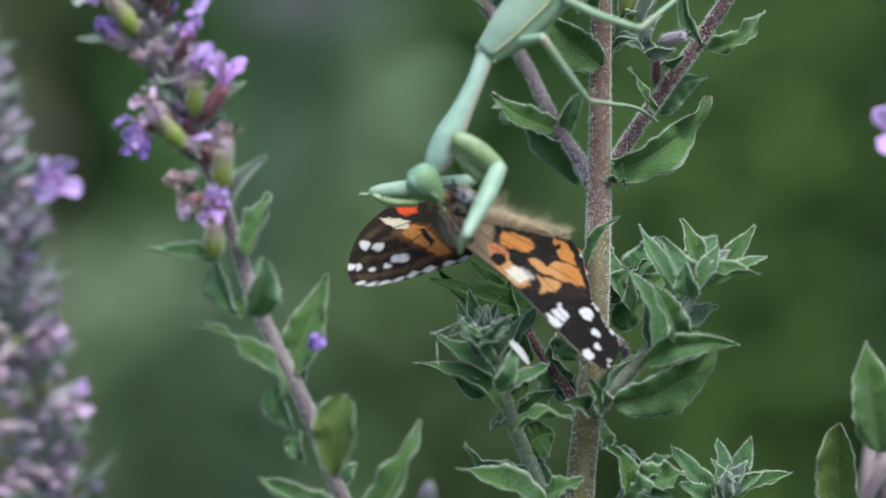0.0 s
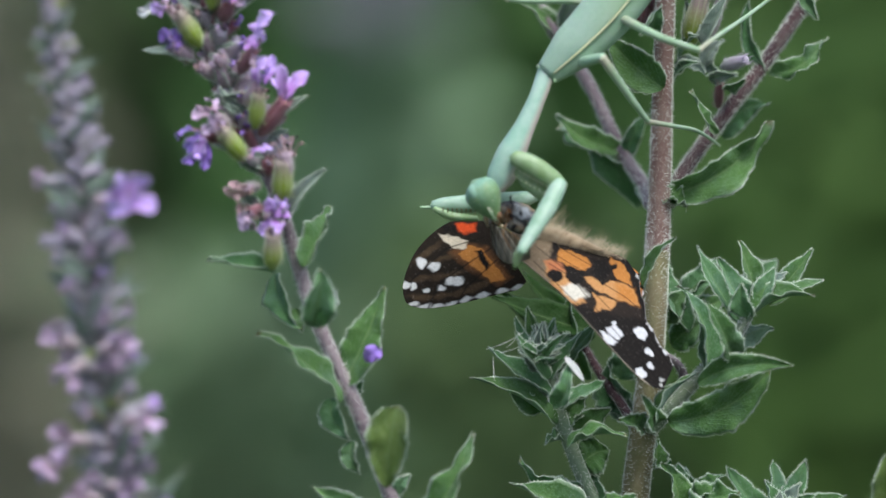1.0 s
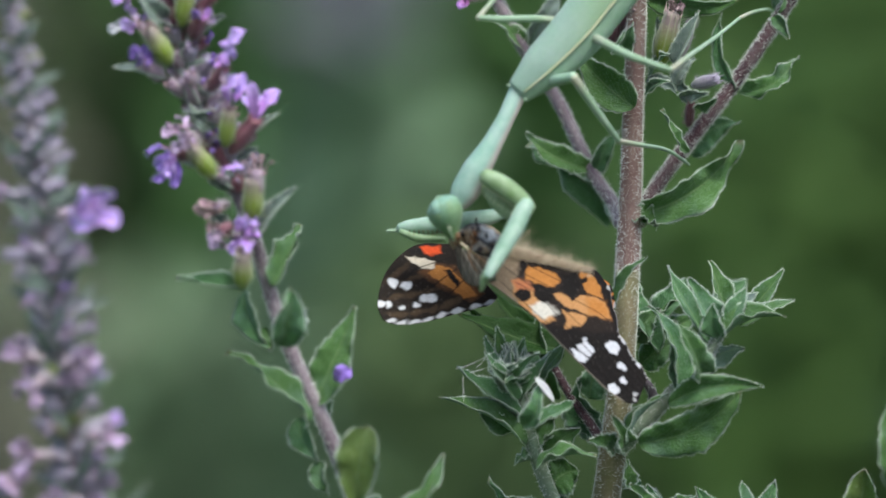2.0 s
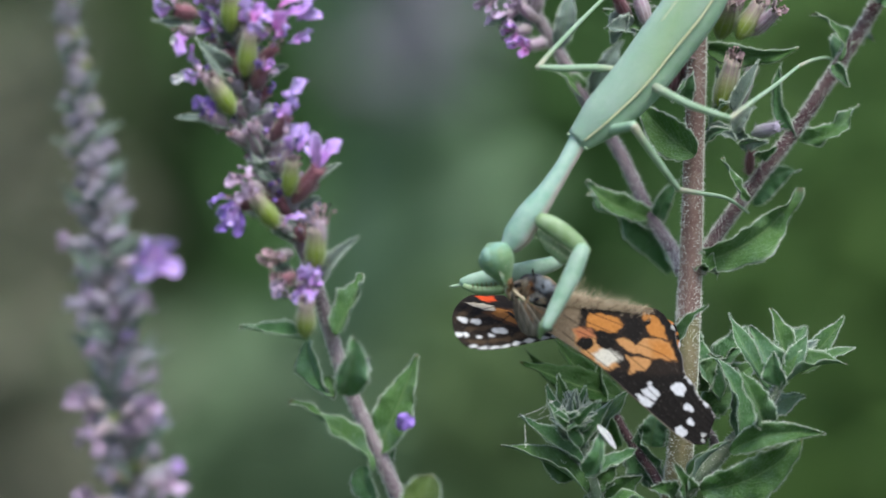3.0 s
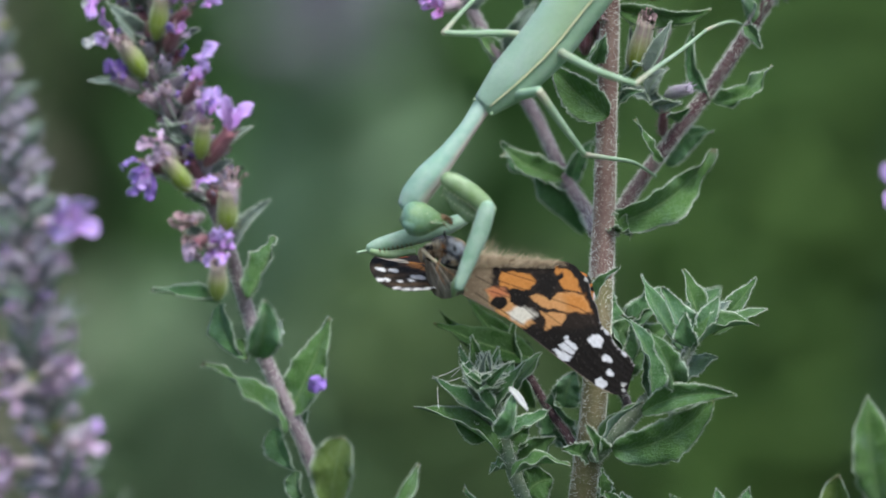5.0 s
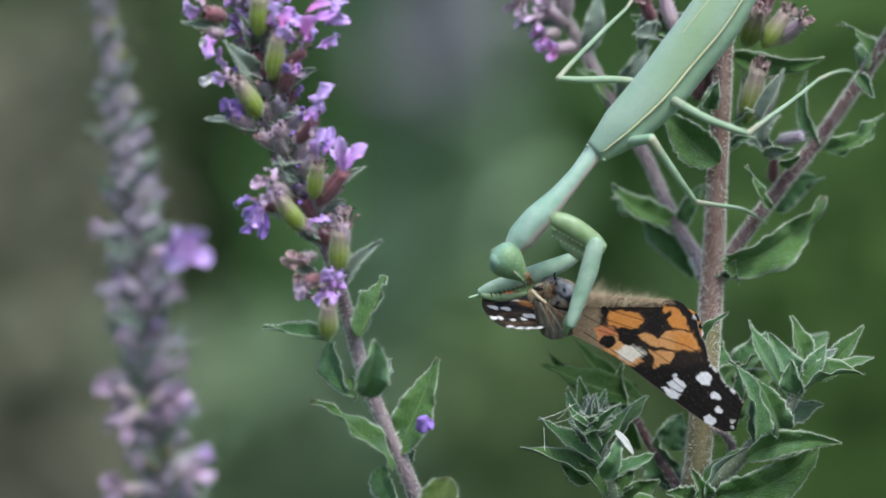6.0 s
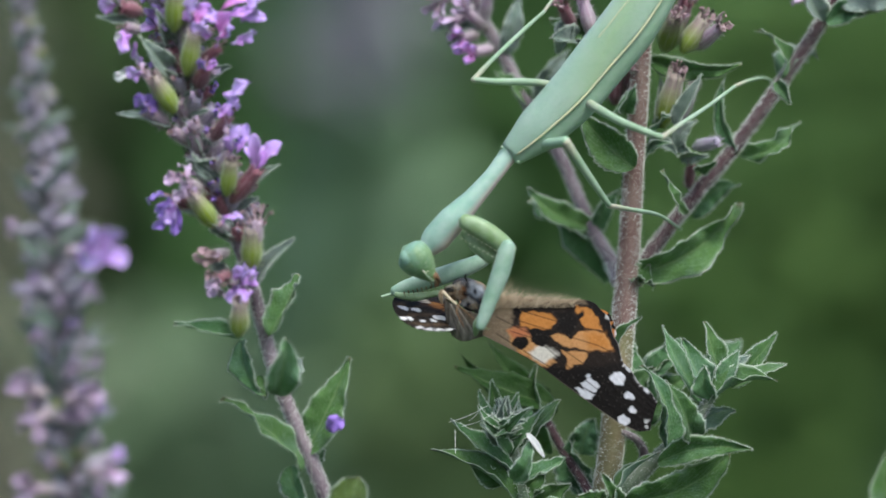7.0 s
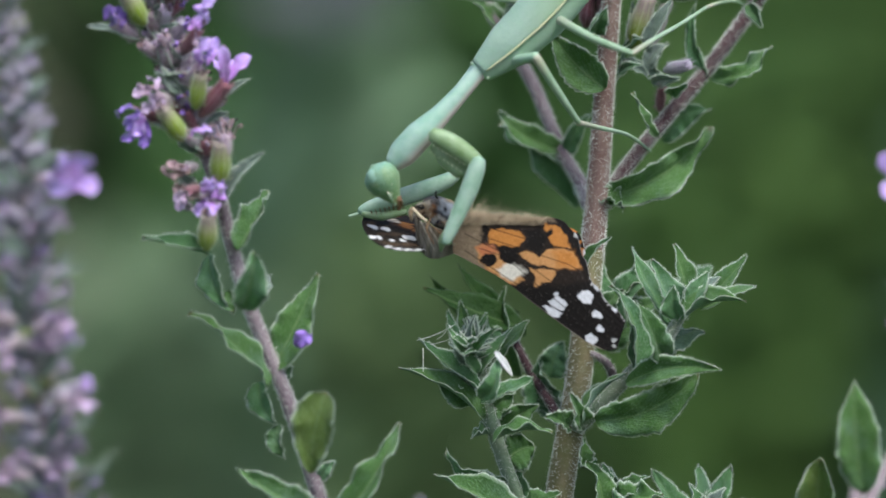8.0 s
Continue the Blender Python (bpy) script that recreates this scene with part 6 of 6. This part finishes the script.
def butterfly():
    d = -0.0105
    bf = thing("butterfly", at(838, 520, d), "dead orange and black butterfly held in the mantis's forelegs", "butterfly")
    MOVERS["butterfly"] = bf
    body = tube([at(808, 513, d), at(824, 514, d), at(846, 524, d), at(872, 540, d + 0.001)], [un(15), un(23), un(27), un(20)], 60, 64, rough=0.10)
    s = Scales(*sheet(body[0]), (0.060, 0.066, 0.082), 21)
    s.cell((0.26, 0.20, 0.13), (835, 470), (900, 470), (900, 520), (872, 512), (850, 500), soft=10)
    s.cell((0.32, 0.35, 0.40), (838, 500), (860, 505), (868, 520), (852, 526), (836, 516), soft=8)
    s.spot((0.26, 0.11, 0.035), 824, 518, 8, 13, 10, soft=6)
    s.spot((0.30, 0.28, 0.25), 815, 508, 5, 8, 20, soft=4)
    for x, y, r in ((832, 503, 5), (830, 520, 5), (846, 515, 4), (843, 528, 5), (858, 530, 5)):
        s.spot((0.010, 0.012, 0.020), x, y, r, r * 0.8, 30, soft=4)
    s.spot((0.46, 0.44, 0.42), 838, 536, 12, 8, 20, soft=5)
    s.spot((0.05, 0.045, 0.085), 836, 538, 5, 5, 0, soft=3)
    scaly("thorax", body, s, bf, "slate-blue and orange-brown scaly thorax")
    rng = random.Random(12)
    skull = joined(ball(at(805, 519, d - 0.0008), un(15), 40), ball(at(797, 531, d - 0.001), un(9), 28))
    s = Scales(*sheet(skull[0]), (0.10, 0.065, 0.04), 22)
    s.spot((0.42, 0.38, 0.31), 803, 503, 15, 5, 0, soft=4)
    s.spot((0.34, 0.30, 0.26), 794, 524, 5, 9, 20, soft=4)
    s.spot((0.03, 0.022, 0.018), 800, 534, 6, 6, 0, soft=4)
    scaly("head", skull, s, bf, "small brown head with cream scales")
    part("eye", ball(at(803, 514, d - un(20)), un(6.5), 16, (1.2, 0.8, 0.8)), INSECT_EYE, bf)
    part("palp", tube([at(790, 514, d - 0.003), at(786, 524, d - 0.003), at(789, 538, d - 0.003)], [un(4), un(5), un(2)], 10, 8), FUR, bf)
    part("proboscis", tube([at(790, 516, d - 0.0042), at(802, 528, d - 0.0045), at(815, 538, d - 0.0045)], [un(3.2), un(3.0), un(2.2)], 10, 8), FUR_LIGHT, bf, "beige snout under the head")
    part("antenna", tube([at(814, 537, d - 0.0045), at(832, 551, d - 0.0045), at(850, 566, d - 0.004)], [un(1.4), un(1.2), un(1.6)], 12, 6), MOUTH, bf, "dark thin antenna")
    part("leg", tube([at(822, 532, d - 0.004), at(816, 552, d - 0.005), at(830, 578, d - 0.005)], [un(1.5), un(1.3), un(1.0)], 12, 6), MOUTH, bf)
    part("leg", tube([at(832, 496, d - 0.003), at(829, 488, d - 0.004), at(831, 484, d - 0.004)], [un(2), un(1.6), un(1.8)], 8, 6), INSECT_EYE, bf)
    ab = part("abdomen", tube([at(866, 550, d + 0.003), at(910, 551, d + 0.003), at(950, 557, d + 0.003), at(996, 566, d + 0.003)], [un(17), un(15), un(10), un(3)], 22, 14, rough=0.15), FUR, bf, "tan hairy abdomen", at(866, 545, d + 0.003))
    MOVERS["abdomen"] = ab
    # folded grey undersides between head and forelegs
    a = [at(u, v, d - 0.0032 - 0.0003 * math.sin(1.5 * i)) for i, (u, v) in enumerate(smooth_line([(792, 532), (812, 540), (836, 549), (862, 556)], 31))]
    b = [at(u, v, d - 0.002 - 0.0003 * math.sin(1.1 * i)) for i, (u, v) in enumerate(smooth_line([(797, 570), (809, 594), (830, 604), (864, 594)], 31))]
    rows = [[p.lerp(q, j / 24) + Vector((0, -un(6) * math.sin(math.pi * j / 24), 0)) for j in range(25)] for p, q in zip(a, b)]
    fold = shell(rows, un(2))
    s = Scales(*sheet(fold[0]), (0.135, 0.118, 0.098), 23)
    s.cell((0.20, 0.185, 0.165), (796, 556), (830, 572), (862, 600), (800, 612), soft=14)
    s.spot((0.12, 0.095, 0.07), 838, 560, 24, 9, 38, soft=8)
    for line in (((800, 538), (812, 570), (826, 602)), ((810, 540), (826, 566), (838, 584)), ((820, 545), (842, 572), (850, 590)), ((796, 548), (804, 572), (812, 594)), ((806, 556), (820, 566), (830, 582))):
        s.vein((0.085, 0.072, 0.060), *line, width=1.2)
    for line in (((805, 538), (819, 566), (830, 588)), ((815, 541), (834, 568), (844, 586))):
        s.vein((0.42, 0.39, 0.35), *line, width=1.5)
    scaly("hind_wing", fold, s, bf, "folded grey underside of the hind wing")
    for k, (u, v, r, mt) in enumerate(((842, 503, 10, GREY_FUR), (818, 526, 7, FUR), (846, 540, 8, FUR), (826, 538, 6, GREY_FUR), (812, 508, 8, FUR_LIGHT), (800, 524, 6, FUR), (814, 520, 6, FUR))):
        tuft = []
        for _ in range(70):
            p = at(u + rng.gauss(0, r * 0.6), v + rng.gauss(0, r * 0.5), d - un(24))
            tuft.append(spike(p, p + Vector((rng.uniform(-0.8, 0.8), rng.uniform(-0.8, 0.0), rng.uniform(-0.5, 0.8))).normalized() * un(rng.uniform(3, 8)), un(0.4)))
        part("scale_tuft", joined(*tuft), mt, bf, kind="stuff")
    sp = []
    for _ in range(420):
        u, v = rng.uniform(808, 880), 0
        v = 508 + (u - 808) * 0.35 + rng.uniform(-14, 26)
        p = at(u, v, d - un(rng.uniform(12, 26)))
        sp.append(spike(p, p + Vector((rng.uniform(-0.3, 1), rng.uniform(-0.6, 0.1), rng.uniform(-0.5, 0.8))).normalized() * un(rng.uniform(4, 10)), un(0.28)))
    part("fur", joined(*sp[:250]), FUR, bf, kind="stuff")
    part("fur", joined(*sp[250:]), GREY_FUR, bf, kind="stuff")
    sp = []
    for _ in range(900):
        u = 866 + 170 * rng.random() ** 1.2
        v = 534 + (u - 870) * 0.20 + rng.uniform(-5, 12)
        p = at(u, v, d + un(rng.uniform(-6, 40)))
        sp.append(spike(p, p + Vector((rng.uniform(0.1, 1.0), rng.uniform(-0.5, 0.5), rng.uniform(0.3, 1.0))).normalized() * un(5 + min(rng.expovariate(1 / 14.0), 46)) * (1.25 - (u - 870) / 240), un(0.22)))
    part("fur", joined(*sp), FUR_LIGHT, ab, "pale hair on the back", kind="stuff")
    # the hind wing that shows past the outer edge
    n, m = 50, 40
    g = wing_grid([(1030, 560), (1060, 580), (1085, 605)], [(1050, 542), (1079, 554), (1093, 590)], n, m)
    s = Scales(g[:, 0], g[:, 1], (0.45, 0.17, 0.04), 8)
    s.spot(BLACK, 1082, 560, 7, 7)
    s.spot(BLACK, 1089, 576, 6, 6)
    s.spot(WHITE, 1092, 588, 4, 6)
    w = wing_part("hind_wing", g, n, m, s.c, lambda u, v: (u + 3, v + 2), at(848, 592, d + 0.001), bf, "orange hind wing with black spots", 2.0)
    MOVERS["wing_hind"] = w
    right_wing(bf, d - 0.002)
    left_wing(bf, d + 0.0095)


butterfly()


# ---- what moves ----
def moved(du, dv):
    return Vector((du * UNIT, 0, -dv * UNIT))


def turned(ob, rest, du, dv, cw, flip=0.0, yaw=0.0, axis=(1, 0, 0)):
    """A pose in the thing's space: shifted on the sheet and turned clockwise about the line of sight."""
    spin = Matrix.Rotation(radians(cw), 4, "Y") @ Matrix.Rotation(radians(yaw), 4, "Z") @ Matrix.Rotation(radians(flip), 4, Vector(axis))
    return Matrix.Translation(rest + moved(du, dv)) @ spin


# the stems give in the breeze: seconds, degrees of nod and of turn about the heart of the main plant
HEART = at(1000, 520)
SWAY = (
    (0.0, 0.89, 0.93), (0.2, -0.02, 0.44), (0.5, -1.33, -0.07), (0.8, -0.45, -0.22), (1.0, 0.03, -0.47), (1.2, 0.13, -0.32),
    (2.3, 0.48, 0.16), (2.5, 0.41, 0.02), (2.7, 0.24, 0.23), (2.8, 0.32, 0.34), (3.0, 0.50, 0.34), (3.2, 0.52, 0.17),
    (3.5, 0.00, 0.00), (3.7, 1.05, 0.07), (3.8, 1.11, 0.25), (4.0, 1.04, 1.18), (4.2, 0.60, 0.72), (5.3, 1.23, -0.46),
    (5.5, 1.80, -0.48), (5.7, 1.35, -0.49), (5.8, 1.32, -0.48), (6.0, 1.63, -0.34), (6.2, 1.17, -0.56), (6.3, 1.07, -0.56),
    (6.5, 0.95, -0.40), (6.7, 0.96, -0.53), (7.0, 1.13, -0.76), (7.2, 0.77, -1.05), (7.5, -0.00, -1.40), (7.7, 0.03, -1.20),
    (8.0, -0.53, -1.01),
)


def breeze(nod, turn):
    return Matrix.Translation(HEART) @ Matrix.Rotation(radians(turn), 4, "Z") @ Matrix.Rotation(radians(nod), 4, "X") @ Matrix.Translation(-HEART)


def key_swaying(ob, rows=((0, 0, 0), (8, 0, 0))):
    """A thing that rides on the swaying stems; rows: seconds, its own shift right and down on the sheet."""
    rest = ob.location.copy()
    own = np.array([r[:3] for r in rows], float)
    walk(ob, [(t, breeze(a, b) @ Matrix.Translation(rest + moved(np.interp(t, own[:, 0], own[:, 1]), np.interp(t, own[:, 0], own[:, 2])))) for t, a, b in SWAY])


def key(ob, rows, axis=(1, 0, 0)):
    rest = ob.location.copy()
    walk(ob, [(r[0], turned(ob, rest, *r[1:], axis=axis)) for r in rows])


def motions():
    # rows: seconds, shift right, shift down, degrees clockwise (and for wings: flip, yaw)
    for ob in NEAR:
        if ob not in (MOVERS["mantis"], MOVERS["butterfly"]):
            key_swaying(ob)
    key_swaying(MOVERS["mantis"], [(0, 3, -3, 0), (0.5, 2, -4, 0), (1.0, 4, -2, 0), (2.5, 1, -2, 0), (3.0, 0, -2, 0), (3.5, 0, 0, 0), (4.0, -9, 2, 0), (4.2, -9, 2, 0), (5.5, -11, 4, 0), (6.0, -9, 4, 0),
                           (6.5, -10, 4, 0), (7.0, -10, 5, 0), (7.5, -10, 5, 0), (8.0, -11, 3, 0)])
    key(MOVERS["thorax"], [(0, -1, 0, -8), (0.5, -1, 0, -9), (1.0, -2, -1, -10), (2.5, 0, 0, -3), (3.0, 0, 0, -1), (3.5, 0, 0, 0), (4.0, -3, -1, 1), (4.2, -3, -1, 2), (5.5, -3, 0, 4), (6.0, -4, -1, 5.5),
                           (6.5, -4, 0, 5.5), (7.0, -4, 0, 5), (7.5, -4, 0, 5), (8.0, -4, 0, 6)])
    key(MOVERS["head"], [(0, 33, 13, -20), (0.5, 35, 12, -16), (1.0, 34, 8, -4), (2.5, 11, 4, 6), (3.0, 4, 2, 3), (3.5, 0, 0, 0), (3.8, 10, -3, -25), (4.0, 32, -5, -50), (4.2, 34, -7, -56), (5.5, 32, -12, -60),
                         (5.75, 10, -12, -40), (6.0, -7, -12, -22), (6.5, -12, -14, -20), (7.0, -12, -16, -17), (7.5, -14, -12, -8), (8.0, -16, -6, -8)])
    key(MOVERS["foreleg_coxa"], [(0, 15, 11, 1), (0.5, 15, 11, -1), (1.0, 15, 14, -4), (2.5, 11, 9, 1), (3.0, 5, 4, 0), (3.5, 0, 0, 0), (4.0, 6, -8, 0), (4.2, 5, -8, 0), (5.5, 5, -7, -1), (6.0, 1, -16, -5),
                                 (6.5, 0, -15, -6), (7.0, -6, -14, -6), (7.5, -5, -14, -5), (8.0, -5, -16, -5)])
    key(MOVERS["foreleg_femur"], [(0, 11, 10, 0, -34), (0.5, 14, 9, 2, -32), (1.0, 16, 8, 3, -30), (2.5, 5, 9, 2, -18), (3.0, 2, 4, 1, -10), (3.5, 0, 0, 0, 0), (4.0, 1, -11, -4, 0), (4.2, 1, -11, -4, 0), (5.5, 3, -9, -4, 0),
                                  (6.0, -2, -25, -8, 0), (6.5, -3, -24, -7, 0), (7.0, -3, -24, -7, 0), (7.5, -1, -22, -5, 0), (8.0, 0, -22, -4, 0)])
    key(MOVERS["foreleg_far"], [(0, 1, 10, 8), (0.5, 4, 10, 9), (1.0, 3, 8, 9), (2.5, -5, 4, 3), (3.0, -2, 2, 1), (3.5, 0, 0, 0), (4.0, -8, -9, -4), (4.2, -8, -9, -4), (5.5, -4, -14, -3), (6.0, -8, -19, -8),
                                (6.5, -7, -19, -8), (7.0, -7, -23, -8), (7.5, -8, -22, -8), (8.0, -10, -20, -9)])
    key_swaying(MOVERS["butterfly"], [(0, 22, -10, 0), (0.5, 22, -11, 0), (1.0, 20, -10, 0), (2.5, 6, -2, 0), (3.0, 2, -1, 0), (3.5, 0, 0, 0), (4.0, 0, 0, 0), (4.2, 0, 0, 0), (5.5, 2, -2, 0), (6.0, 2, -4, 0), (6.5, 0, -4, 0),
                              (7.0, -2, -4, 0), (7.5, -4, -6, 0), (8.0, 0, -4, 0)])
    # the spread wing rolls a little about its length; the hind wing and the abdomen follow it
    rows = [(0, -12, 1, 12.4, -30), (0.5, -10, 1, 12.6, -30), (1.0, -10, -1, 13.2, -32), (2.5, -5, -2, 7.7, -17), (3.0, -1, 0, 6.4, -12), (3.5, 0, 0, 5.8, -9), (4.0, 0, 0, 2.7, -6), (4.2, 1, 3, 2.1, -6), (5.5, 1, -1, 2.1, -6),
            (6.0, 1, -2, 0.2, 0), (6.5, 2, -1, -1.8, 0), (7.0, 5, -2, -1.4, 0), (7.5, 1, -5, 3.3, 0), (8.0, 2, -4, -1.1, 0)]
    key(MOVERS["wing_right"], rows, (0.866, 0, -0.5))
    key(MOVERS["wing_hind"], rows, (0.866, 0, -0.5))
    key(MOVERS["abdomen"], [(t, 0, 0, a - 5.8) for t, u, v, a, f in rows])
    key(MOVERS["wing_left"], [(0, 0, -4, -4, -30, 0), (0.5, 0, -2, -2, -16, 0), (1.0, 0, 0, 0, -6, 0), (2.5, -6, 1, 0, -44, 26), (3.0, -12, 1, 1, -54, 32), (3.5, -17, -1, 2, -61, 36), (4.0, -19, -5, 2, -67, 38), (4.2, -19, -5, 2, -67, 38),
                              (5.5, -18, -7, 3, -68, 38), (6.0, -18, -8, 3, -68, 40), (6.5, -18, -7, 3, -68, 40), (7.0, -18, -7, 4, -68, 40), (7.5, -18, -7, 4, -67, 40), (8.0, -18, -6, 4, -66, 40)])


motions()
